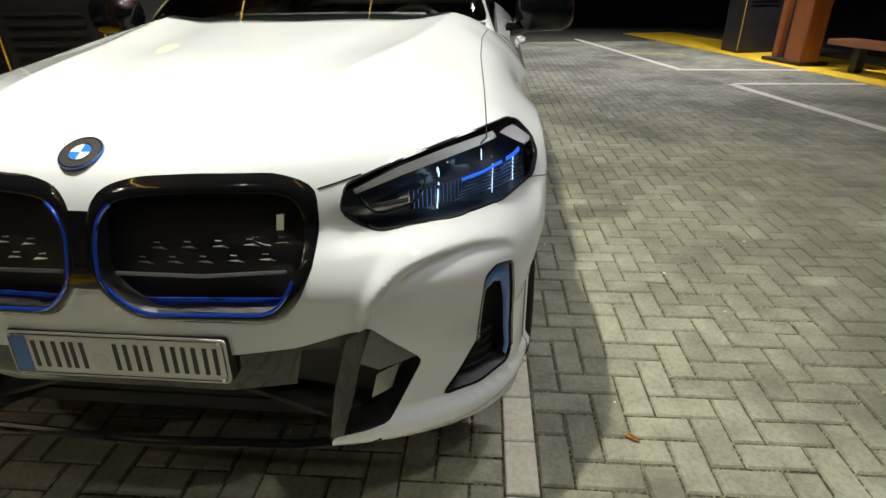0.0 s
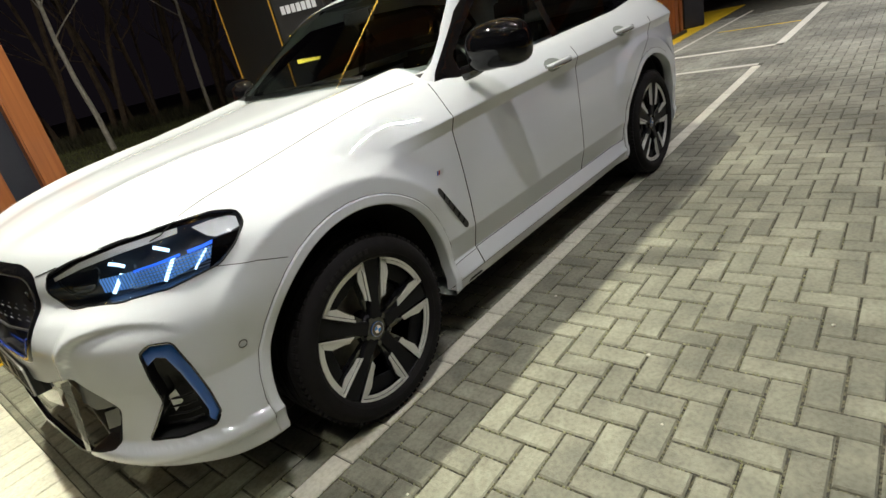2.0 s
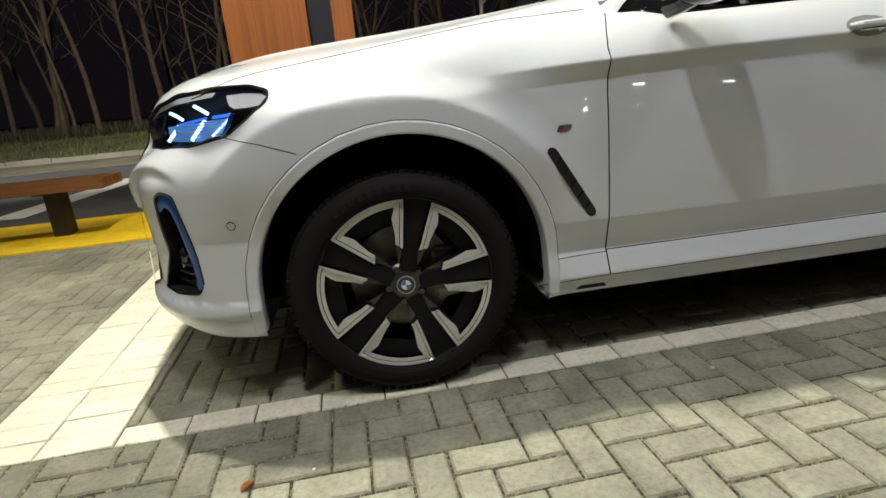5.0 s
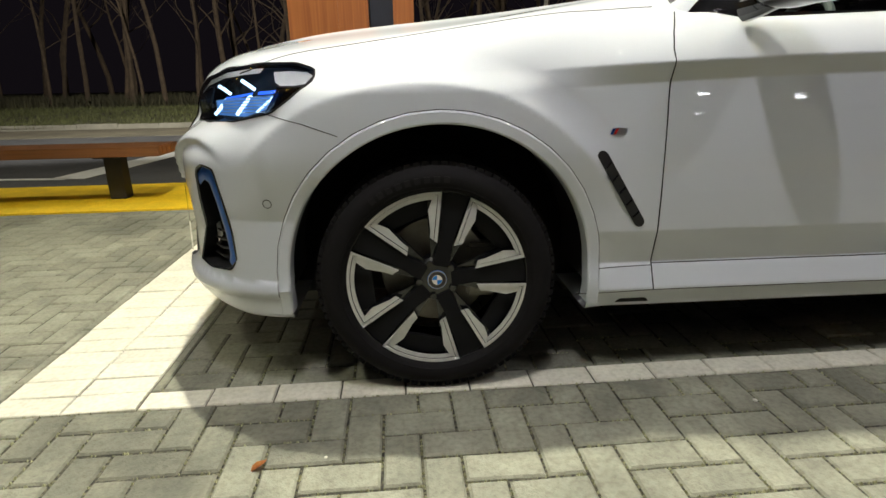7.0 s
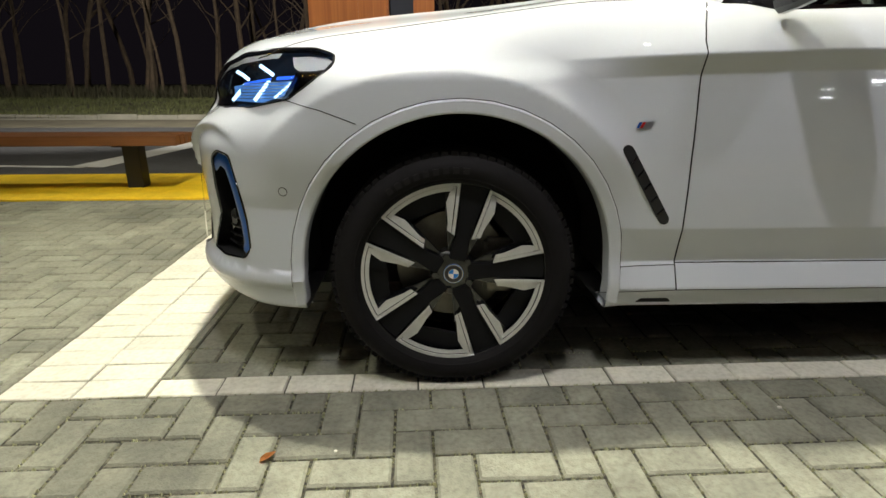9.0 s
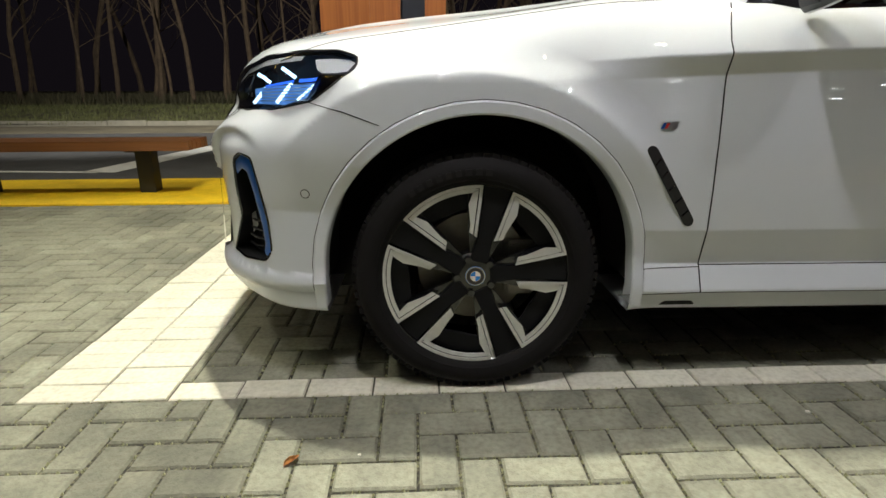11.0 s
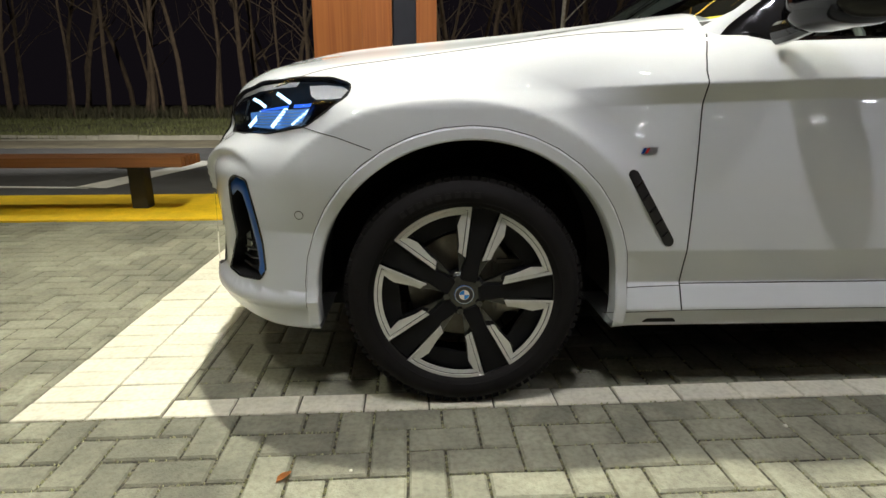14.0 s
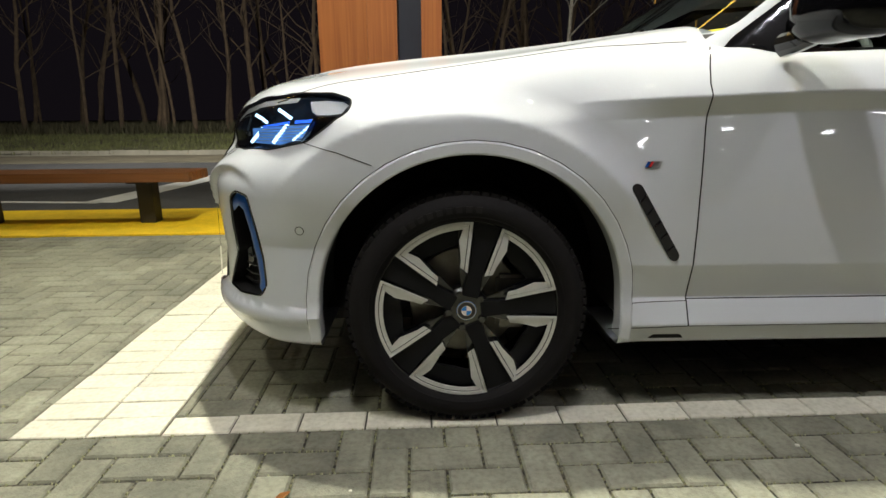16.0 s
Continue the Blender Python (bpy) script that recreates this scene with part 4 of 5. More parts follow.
for number, shape in ((3, WINDOW), (4, WINDOW_R), (5, WINDOW_Q)):
    carve(upper, X, Z, shape, number, window_side)
carve(upper, Y, Z, [(0.03, 1.28), (-0.60, 1.28), (-0.50, 1.55), (0.03, 1.55)], 6, lambda c, n: (c[0] > 2.9) & (n[0] > 0.2))
carve(upper, X, Y, [(0.3, -1.2), (0.3, 0.03), (4.2, 0.03), (4.2, -1.2)], 99, lambda c, n: c[2] < 1.085)
panels(upper, cabin, {0: ("roof", PAINT, "", False), 1: ("windscreen", GLASS, "clear windscreen", False), 2: ("window_surround", GLOSS, "gloss black window surround", True), 3: ("side_window", GLASS, "", True),
                      4: ("rear_side_window", DARK_GLASS, "tinted rear side window", True), 5: ("quarter_window", DARK_GLASS, "", True), 6: ("rear_window", DARK_GLASS, "", False), 8: ("screen_base", PLASTIC, "black plastic below the windscreen", False)}, car)
upper.free()


# ---- parts of the car ----
def polygon_on(place, line, mat, name, parent, label="", lift=0.0, scale=1.0):
    """A filled outline laid on the form by a placing function; lift stands it proud (out of the body)."""
    cu, cv = sum(p[0] for p in line) / len(line), sum(p[1] for p in line) / len(line)
    bm = bmesh.new()
    rings = []
    for s in (1.0, 0.75, 0.45, 0.15):
        rings.append([bm.verts.new(place(cu + (u - cu) * s * scale, cv + (v - cv) * s * scale, lift)) for u, v in line])
    n = len(line)
    for r, t in zip(rings, rings[1:]):
        for k in range(n):
            bm.faces.new((r[k], r[(k + 1) % n], t[(k + 1) % n], t[k]))
    bm.faces.new(rings[-1])
    bmesh.ops.recalc_face_normals(bm, faces=bm.faces)
    return part(name, bm, mat, parent, label, smooth=True)


def front_place(y, z, lift=0.0):
    p = on_front(y, z)
    p.x -= lift
    return p


def side_place(sign):
    def place(x, z, lift=0.0):
        p = on_side(x, z, sign)
        p.y += sign * lift
        return p
    return place


def corner_place(sign):
    return lambda u, z, lift=0.0: on_corner(u, z, sign, -lift)


def hull(place, line, depths, mat, name, parent, label=""):
    """A hollow behind an outline: rings (scale, depth) going in from the rim, closed at the bottom."""
    cu, cv = sum(p[0] for p in line) / len(line), sum(p[1] for p in line) / len(line)
    rim = [place(u, v, 0.0) for u, v in line]
    mid = place(cu, cv, 0.0)
    inward = (place(cu, cv, -0.1) - mid).normalized()
    bm = bmesh.new()
    rings = []
    for s, d in depths:
        rings.append([bm.verts.new(mid + (p - mid) * s + inward * d) for p in rim])
    n = len(line)
    for r, t in zip(rings, rings[1:]):
        for k in range(n):
            bm.faces.new((r[k], r[(k + 1) % n], t[(k + 1) % n], t[k]))
    bm.faces.new(rings[-1])
    bmesh.ops.recalc_face_normals(bm, faces=bm.faces)
    return part(name, bm, mat, parent, label, smooth=True)


def band(place, outer, inner, mat, name, parent, label="", lift=0.004, closed=True, thick=0.0, crown=0.0):
    """A strip between two outlines with as many points each, rounded across when crown is given."""
    cols = [0, 0.15, 0.5, 0.85, 1]
    rise = [0, 0.7, 1, 0.7, 0]
    grid = []
    for (a, b), (c, d) in zip(outer, inner):
        grid.append([place(a + (c - a) * t, b + (d - b) * t, lift + crown * h) for t, h in zip(cols, rise)])
    if closed:
        grid.append(grid[0])
    return sheet(grid, mat, name, parent, label, thick)


def seam(place, line, parent, width=0.0013, lift=0.0, name="panel_gap"):
    pts = []
    for p, q in zip(line, line[1:]):
        for k in range(12):
            pts.append(place(p[0] + (q[0] - p[0]) * k / 12, p[1] + (q[1] - p[1]) * k / 12, lift))
    pts.append(place(*line[-1], lift))
    return part(name, tube(pts, width, 5), GAP, parent)


def on_top(x, y, lift=0.0):
    p = strike(body, (x, y, 1.6), (0, 0, -1), 1.0)
    p.z += lift
    return p


part("underbody", cuboid(-0.66, 0.75, -0.60, 0.60, 0.20, 0.86, 0.02), GAP, car)
part("floor_tub", cuboid(0.75, 3.6, -0.86, 0.86, 0.20, 0.48, 0.02), GAP, car)

for sg in (-1, 1):
    side, corner = side_place(sg), corner_place(sg)
    # wheel wells and arch trims
    for axle in (AXLE, REAR):
        a0, a1 = radians(-13.5), radians(193)
        angles = [a0 + (a1 - a0) * k / 64 for k in range(65)]
        grid = []
        for t in angles:
            c, s = math.cos(t), math.sin(t)
            row = []
            for r, lift in ((-0.002, -0.05), (-0.002, -0.012), (0, 0.003), (0.005, 0.007), (0.032, 0.007), (0.037, 0.003), (0.038, -0.003)):
                r += ARCH_R
                p = side(axle + ARCH_DX + r * (c if s > 0 else math.copysign(1, c)), max(ARCH_Z + r * s, 0.292), lift)
                p.z = ARCH_Z + r * s
                row.append(p)
            grid.append(row)
        sheet(grid, PAINT, "arch_trim", car, thick=0.0)
        seam(side, [(axle + ARCH_DX + 0.5 * math.cos(t), max(ARCH_Z + 0.5 * math.sin(t), 0.25)) for t in angles[2:-2:3]], car, 0.0010, 0.0004)
        well = lathe([(0.02, sg * 0.60), (0.478, sg * 0.60), (0.478, sg * 0.885)], 48, a0=radians(-7), a1=radians(187))
        bmesh.ops.translate(well, verts=well.verts, vec=(axle + ARCH_DX, 0, ARCH_Z))
        part("wheel_well", well, GAP, car, smooth=True)
    # shut lines
    seam(side, [(-0.432, 0.872), (-0.335, 0.848), (-0.238, 0.812)], car)
    seam(side, [(0.717, 0.309), (0.714, 0.389), (0.712, 0.45), (0.709, 0.71), (0.710, 0.906), (0.713, 1.03), (0.727, 1.075), (0.757, 1.138)], car, 0.0021, 0.0004)
    seam(side, [(1.80, 0.389), (1.82, 0.70), (1.86, 1.00), (1.872, 1.08)], car, 0.0018)
    seam(side, [(2.38, 0.389), (2.45, 0.62), (2.72, 0.86), (2.95, 1.0), (2.99, 1.08)], car, 0.0018)
    seam(side, [(0.714, 0.3895), (1.2, 0.3895), (1.80, 0.3895), (2.38, 0.3895)], car, 0.0020, 0.0)
    seam(side, [(0.47, 0.300), (0.717, 0.309), (0.9, 0.309), (1.6, 0.309), (2.36, 0.309)], car, 0.0012)
    seam(side, [(0.542, 0.380), (0.62, 0.382), (0.714, 0.384)], car, 0.0014)
    seam(lambda x, y, l: on_top(x, y * sg, l), [(-0.53, 0.825), (-0.50, 0.838), (-0.20, 0.822), (0.15, 0.80), (0.45, 0.795), (0.70, 0.81)], car, 0.0018, -0.0005)
    seam(lambda a, z, l: front_place(a * sg, z, l), [(0.490, 0.946), (0.53, 0.955), (0.575, 0.966)], car, 0.0022)
    # jacking recess laid on flat, its shade put into a dark patch
    polygon_on(side, rounded([(0.60, 0.262), (0.615, 0.278), (0.70, 0.278), (0.715, 0.262)], 0.006, 2), GAP, "jack_recess_shade", car, "", lift=0.001)
    # breather behind the front wheel
    BREATHER = rounded([(0.497, 0.742), (0.512, 0.755), (0.532, 0.750), (0.668, 0.535), (0.660, 0.517), (0.640, 0.520)], 0.01, 2)
    vent = polygon_on(side, BREATHER, PLASTIC, "breather", car, "black air breather", lift=0.0015)
    for k in range(5):
        t = 0.15 + 0.18 * k
        x, z = 0.515 + 0.137 * t, 0.740 - 0.210 * t
        part("breather_rib", tube([side(x - 0.006, z - 0.008, 0.003), side(x + 0.012, z + 0.010, 0.003)], 0.0030, 6), GLOSS, vent)
    badge = polygon_on(side, [(0.538, 0.796), (0.548, 0.816), (0.592, 0.816), (0.582, 0.796)], SATIN, "fender_badge", car, "small chrome fender badge", lift=0.003)
    polygon_on(side, [(0.540, 0.798), (0.548, 0.814), (0.556, 0.814), (0.548, 0.798)], BLUE, "stripe", badge, "blue stripe", lift=0.0042)
    polygon_on(side, [(0.550, 0.798), (0.558, 0.814), (0.566, 0.814), (0.558, 0.798)], RED, "stripe", badge, "red stripe", lift=0.0042)
    eye = polygon_on(side, [(x, z) for x, z in circle(-0.458, 0.622, 0.0125, 18)], PAINT, "parking_sensor", car, lift=0.001)
    part("ring", tube([side(x, z, 0.001) for x, z in circle(-0.458, 0.622, 0.0125, 18)], 0.0012, 4, closed=True), GAP, eye)
    # door handles
    for hx, hz in ((1.66, 1.033), (2.56, 1.062)):
        pocket = polygon_on(side, [(hx - 0.06 + 0.085 * math.cos(k * 0.524), hz + 0.034 * math.sin(k * 0.524)) for k in range(12)], GREY_TRIM, "handle_pocket", car, lift=0.0008)
        grip = tube([side(hx - 0.135, hz, 0.004), side(hx - 0.115, hz + 0.002, 0.026), side(hx - 0.05, hz + 0.004, 0.036), side(hx + 0.03, hz + 0.005, 0.034), side(hx + 0.085, hz + 0.004, 0.022), side(hx + 0.10, hz + 0.002, 0.003)], [0.010, 0.013, 0.0145, 0.0145, 0.013, 0.010], 10)
        part("door_handle", grip, PAINT, car, smooth=True)
        part("handle_trim", tube([side(hx - 0.12, hz - 0.012, 0.022), side(hx - 0.05, hz - 0.010, 0.036), side(hx + 0.03, hz - 0.009, 0.034), side(hx + 0.09, hz - 0.010, 0.018)], 0.004, 6), CHROME, car, smooth=True)
    # mirror
    mirror_thing = bmesh.new()
    bmesh.ops.create_uvsphere(mirror_thing, u_segments=36, v_segments=20, radius=1.0)
    for v in mirror_thing.verts:
        x, y, z = v.co
        p = Vector((math.copysign(abs(x) ** 0.8, x) * 0.105, math.copysign(abs(y) ** 0.65, y) * 0.138, math.copysign(abs(z) ** 0.65, z) * 0.098))
        if p.x > 0.03:
            p.x = 0.03 + (p.x - 0.03) * 0.35
        p.z += 0.012 * (1 - abs(y)) - 0.25 * max(0, -sg * p.y) * 0.12
        p.x += 0.55 * (sg * p.y) * 0.25
        v.co = p + Vector((1.00, sg * 1.07, 1.215))
    housing = part("door_mirror", mirror_thing, MIRROR_BLACK, car, "gloss black door mirror", smooth=True)
    part("mirror_glass", cuboid(1.035, 1.041, sg * 1.075 - 0.105, sg * 1.075 + 0.105, 1.165, 1.295, 0.002), CHROME, housing)
    part("mirror_arm", tube([(0.94, sg * 0.90, 1.135), (0.955, sg * 0.95, 1.142), (0.985, sg * 1.01, 1.165), (0.995, sg * 1.04, 1.19)], [0.034, 0.030, 0.028, 0.03], 10), GLOSS, housing, smooth=True)
    # headlamp interior
    hollow = hull(corner, LAMP_LINE, [(0.998, 0.001), (0.985, 0.012), (0.95, 0.045), (0.80, 0.062), (0.4, 0.072), (0.1, 0.075)], LAMP_BLACK, "headlamp_housing", car, "dark headlamp interior")
    part("lamp_seal", tube([corner(u, z, 0.0) for u, z in LAMP_LINE], 0.003, 5, closed=True), GAP, hollow)
    band(corner, [(-0.225, 0.940), (-0.13, 0.972), (0.03, 0.998), (0.18, 1.008), (0.295, 1.005), (0.355, 0.988)], [(-0.222, 0.934), (-0.12, 0.967), (0.03, 0.991), (0.18, 0.998), (0.285, 0.996), (0.345, 0.985)], GLOSS, "brow", hollow, "gloss black brow", lift=-0.007, closed=False)
    band(corner, [(-0.205, 0.936), (-0.10, 0.969), (0.03, 0.990), (0.13, 0.996), (0.20, 0.997)], [(-0.202, 0.926), (-0.10, 0.952), (0.03, 0.972), (0.13, 0.980), (0.20, 0.984)], REFLECTOR, "light_blade", hollow, "silver blade", lift=-0.008, closed=False)
    bowl_top = [(0.235, 0.986), (0.285, 0.988), (0.335, 0.984), (0.356, 0.974)]
    bowl_low = [(0.280, 0.957), (0.300, 0.948), (0.340, 0.948), (0.366, 0.952)]
    sheet([[corner(a + (c - a) * t, b + (d - b) * t, -0.020 + 0.018 * t) for t in (0, 0.3, 0.7, 1.0)] for (a, b), (c, d) in zip(bowl_top, bowl_low)], REFLECTOR, "reflector", hollow, "satin silver reflector")
    polygon_on(corner, [(0.290, 0.944), (0.362, 0.944), (0.345, 0.918), (0.295, 0.884), (0.262, 0.872)], GLOSS, "rear_cover", hollow, "gloss black cover", lift=-0.006)
    # steps added for the blue haze: glowing treads face sideways, dark risers forward
    guide = bmesh.new()
    rail = []
    for k in range(36):
        u = -0.075 + 0.0105 * k
        p = corner(u, 0.91, -0.040)
        z0, z1 = (0.862 if u < 0.14 else 0.862 + 0.22 * (u - 0.14)), 0.914 + 0.05 * (u - 0.08)
        if rail:
            rail.append((rail[-1][0], p.y, z0, z1))
        rail.append((p.x, p.y, z0, z1))
    rail = [(guide.verts.new((x, y, z0)), guide.verts.new((x, y, z1))) for x, y, z0, z1 in rail]
    for k, (p, q) in enumerate(zip(rail, rail[1:])):
        guide.faces.new((p[0], q[0], q[1], p[1])).material_index = (k + 1) % 2
    guide = part("haze_steps", guide, LAMP_HAZE, hollow, "stepped panel glowing pale blue, standing in for lamp haze")
    guide.data.materials.append(LAMP_BLACK)
    # lit ribbons that face sideways, set behind one another
    hooks = [[(-0.012, 0.951), (0.024, 0.940), (0.058, 0.925)], [(0.126, 0.966), (0.160, 0.952), (0.189, 0.938)], [(0.037, 0.910), (0.008, 0.888), (-0.028, 0.864)],
             [(0.187, 0.923), (0.160, 0.895), (0.132, 0.868)], [(0.274, 0.920), (0.247, 0.897), (0.220, 0.877)]]
    for number, hook in enumerate(hooks):
        pts = [corner(u, z, -0.016) for u, z in hook]
        y = min((p.y for p in pts), key=abs)
        flat = [Vector((p.x, y, p.z)) for p in pts]
        run = (flat[-1] - flat[0]).normalized()
        across = Vector((-run.z, 0, run.x)) * (0.0028 if number == 4 else 0.0050)
        sheet([[p - across, p + across] for p in flat], DRL, "light_bar", hollow, "lit bluish daytime light", thick=0.0015, smooth=False)
    for line, w in (([(0.050, 0.914), (0.12, 0.920), (0.192, 0.928)], 0.0035), ([(0.212, 0.929), (0.255, 0.931), (0.295, 0.936)], 0.0045)):
        band(corner, [(u, z + w) for u, z in line], [(u, z - w) for u, z in line], DRL_BLUE, "blue_element", hollow, "blue lamp element", lift=-0.026, closed=False)
    for k in range(6):
        z = 0.872 + 0.0085 * k
        part("lamp_fin", tube([corner(0.02 + 0.010 * k, z, -0.020), corner(0.17, z + 0.003, -0.021), corner(0.278, z + 0.006, -0.020)], 0.0012, 4), SATIN, hollow)
    # frames of the two lamp modules
    line = rounded([(-0.200, 0.928), (-0.10, 0.945), (-0.045, 0.948), (-0.050, 0.925), (-0.070, 0.895), (-0.095, 0.880), (-0.165, 0.872)], 0.022, 4)
    part("module_frame", tube([corner(u, z, -0.018) for u, z in line], 0.0032, 6, closed=True), SMOKE, hollow, "grey lamp module frame", smooth=True)
    for u0, u1, z in ((-0.165, -0.085, 0.886),):
        band(corner, [(u0, z + 0.008), ((u0 + u1) / 2, z + 0.009), (u1, z + 0.010)], [(u0, z - 0.004), ((u0 + u1) / 2, z - 0.004), (u1, z - 0.003)], LAMP_GREY, "lens_shelf", hollow, "", lift=-0.030, closed=False)
    # bumper vent with its blue blade
    duct = hull(corner, VENT_LINE, [(1.0, -0.001), (0.97, 0.010), (0.92, 0.05), (0.6, 0.065), (0.1, 0.07)], PLASTIC, "bumper_vent", car, "black bumper vent with blue blade")
    part("vent_rim", tube([corner(u, z, 0.0) for u, z in VENT_LINE], 0.0035, 6, closed=True), GLOSS, duct, smooth=True)
    band(corner, [(0.020, 0.704), (0.052, 0.722), (0.105, 0.713), (0.124, 0.62), (0.136, 0.518), (0.140, 0.445), (0.122, 0.416)], [(0.018, 0.662), (0.050, 0.682), (0.074, 0.672), (0.092, 0.61), (0.106, 0.515), (0.114, 0.46), (0.108, 0.435)], BLUE, "blue_blade", duct, "matte blue blade", lift=-0.006, closed=False, crown=0.004)
    for k in range(4):
        z = 0.43 + 0.028 * k
        part("vent_fin", tube([corner(-0.03 + 0.012 * k, z, -0.035), corner(0.05, z + 0.004, -0.022), corner(0.085, z + 0.004, -0.030)], 0.004, 6), PLASTIC, duct)
    polygon_on(corner, [(0.012, 0.53), (0.040, 0.545), (0.046, 0.50), (0.010, 0.47)], SATIN, "vent_reflector", duct, lift=-0.030)
    # kidney
    def kid(a, z, lift=0.0, s=sg):
        return front_place(a * s, z, lift)
    nest = hull(kid, KIDNEY_LINE, [(1.0, 0.0), (0.98, 0.02), (0.93, 0.045), (0.5, 0.05), (0.1, 0.052)], GRILLE_BLACK, "kidney_grille", car, "closed black kidney grille panel")
    band(kid, KIDNEY_LINE, KIDNEY_GLASS, GLOSS, "kidney_frame", nest, "gloss black frame", lift=0.001, crown=0.004)
    part("blue_line", tube([kid(a, z, 0.003) for a, z in KIDNEY_GLASS[-18:] + KIDNEY_GLASS[:12]], 0.0045, 6), BLUE_DEEP, nest, "blue accent line", smooth=True)
    polygon_on(kid, [(0.10, 0.722), (0.425, 0.722), (0.40, 0.704), (0.13, 0.703)], BLUE_DEEP, "blue_duct", nest, "deep blue lower duct", lift=-0.030)
    part("chrome_bar", tube([kid(0.062, 0.786, -0.016), kid(0.25, 0.781, -0.016), kid(0.425, 0.784, -0.018)], 0.0045, 6), SATIN, nest)
    for row, (z, shift) in enumerate(((0.806, -0.03), (0.834, 0.0))):
        for k in range(5):
            a = 0.135 + shift + 0.065 * k
            part("grille_mark", tube([kid(a, z, -0.030), kid(a + 0.022, z + 0.001, -0.026), kid(a + 0.034, z - 0.004, -0.030)], [0.0006, 0.0026, 0.0006], 5), SATIN, nest)
            part("grille_mark", tube([kid(a + 0.004, z + 0.010, -0.031), kid(a + 0.018, z + 0.010, -0.028)], 0.0012, 5), SATIN, nest)
    if sg < 0:
        part("grille_badge", slab([(0.0, 0.0), (0.017, 0.002), (0.023, 0.040), (0.006, 0.038)], 0.006, Matrix.Translation(kid(0.40, 0.862, -0.020)) @ Matrix(((0, 0, -1, 0), (-1, 0, 0, 0), (0, 1, 0, 0), (0, 0, 0, 1))), 0.001), CHROME, nest, "small chrome badge")

polygon_on(front_place, rounded([(-0.040, 0.758), (0.040, 0.758), (0.020, 0.785), (0.020, 0.90), (0.026, 0.920), (-0.026, 0.920), (-0.020, 0.90), (-0.020, 0.785)], 0.006, 2), GLOSS, "kidney_bridge", car, "gloss black bridge between the kidneys", lift=0.005)

# lower intake, splitter blades, plate and roundel
mouth = rounded([(0.586, 0.649), (0.435, 0.610), (0.28, 0.592), (-0.28, 0.592), (-0.435, 0.610), (-0.586, 0.649), (-0.701, 0.522), (-0.625, 0.372), (-0.490, 0.352), (-0.455, 0.27), (0.455, 0.27), (0.490, 0.352), (0.625, 0.372), (0.701, 0.522)], 0.015, 2)
intake = hull(front_place, mouth, [(1.0, 0.0), (0.985, 0.02), (0.95, 0.075), (0.5, 0.10), (0.1, 0.11)], PLASTIC, "lower_intake", car, "black lower air intake")
polygon_on(front_place, [(-0.44, 0.596), (-0.27, 0.583), (0.0, 0.580), (0.27, 0.583), (0.44, 0.596), (0.42, 0.505), (0.27, 0.49), (-0.27, 0.49), (-0.42, 0.505)], GLOSS, "intake_brow", intake, "gloss black panel behind the plate", lift=-0.012)
for sg in (-1, 1):
    def nose_place(a, z, lift=0.0, s=sg):
        return front_place(a * s, z, lift)
    polygon_on(nose_place, [(0.586, 0.641), (0.545, 0.628), (0.512, 0.515), (0.486, 0.356), (0.518, 0.362), (0.552, 0.485)], GLOSS, "air_blade", intake, "gloss black upright blade", lift=0.006)
    polygon_on(nose_place, [(0.595, 0.640), (0.692, 0.530), (0.602, 0.515), (0.562, 0.545)], SMOKE, "air_blade", intake, "grey-black facet", lift=-0.010)
    polygon_on(nose_place, [(0.592, 0.490), (0.643, 0.505), (0.623, 0.435), (0.577, 0.425)], SMOKE, "pocket", intake, "grey-black facet", lift=-0.030)
part("lip", tube([on_front(-0.60, 0.33) + Vector((0.012, 0, 0)), on_front(-0.4, 0.322) + Vector((0.01, 0, 0)), on_front(0, 0.318) + Vector((0.01, 0, 0)), on_front(0.4, 0.322) + Vector((0.01, 0, 0)), on_front(0.60, 0.33) + Vector((0.012, 0, 0))], 0.012, 8), GLOSS, intake, smooth=True)
plate_at = Matrix.Translation((-0.897, -0.027, 0.587)) @ Matrix.Rotation(radians(4), 4, "Y") @ Matrix(((0, 0, -1, 0), (-1, 0, 0, 0), (0, 1, 0, 0), (0, 0, 0, 1)))
plate = part("number_plate", slab(rounded([(-0.26, -0.056), (0.26, -0.056), (0.26, 0.056), (-0.26, 0.056)], 0.012, 3), 0.006, plate_at), PLATE_WHITE, car, "white number plate with dark characters")
part("plate_holder", slab(rounded([(-0.262, -0.058), (0.262, -0.058), (0.262, 0.057), (-0.262, 0.057)], 0.013, 3), 0.05, plate_at @ Matrix.Translation((0, 0, -0.052))), PLASTIC, plate)
part("plate_border", tube([plate_at @ Vector((u, v, 0.0062)) for u, v in rounded([(-0.254, -0.050), (0.254, -0.050), (0.254, 0.050), (-0.254, 0.050)], 0.011, 3)], 0.0016, 4, closed=True), INK, plate)
part("plate_band", slab([(-0.252, -0.046), (-0.212, -0.046), (-0.212, 0.046), (-0.252, 0.046)], 0.0012, plate_at @ Matrix.Translation((0, 0, 0.006))), BLUE, plate, "blue band")
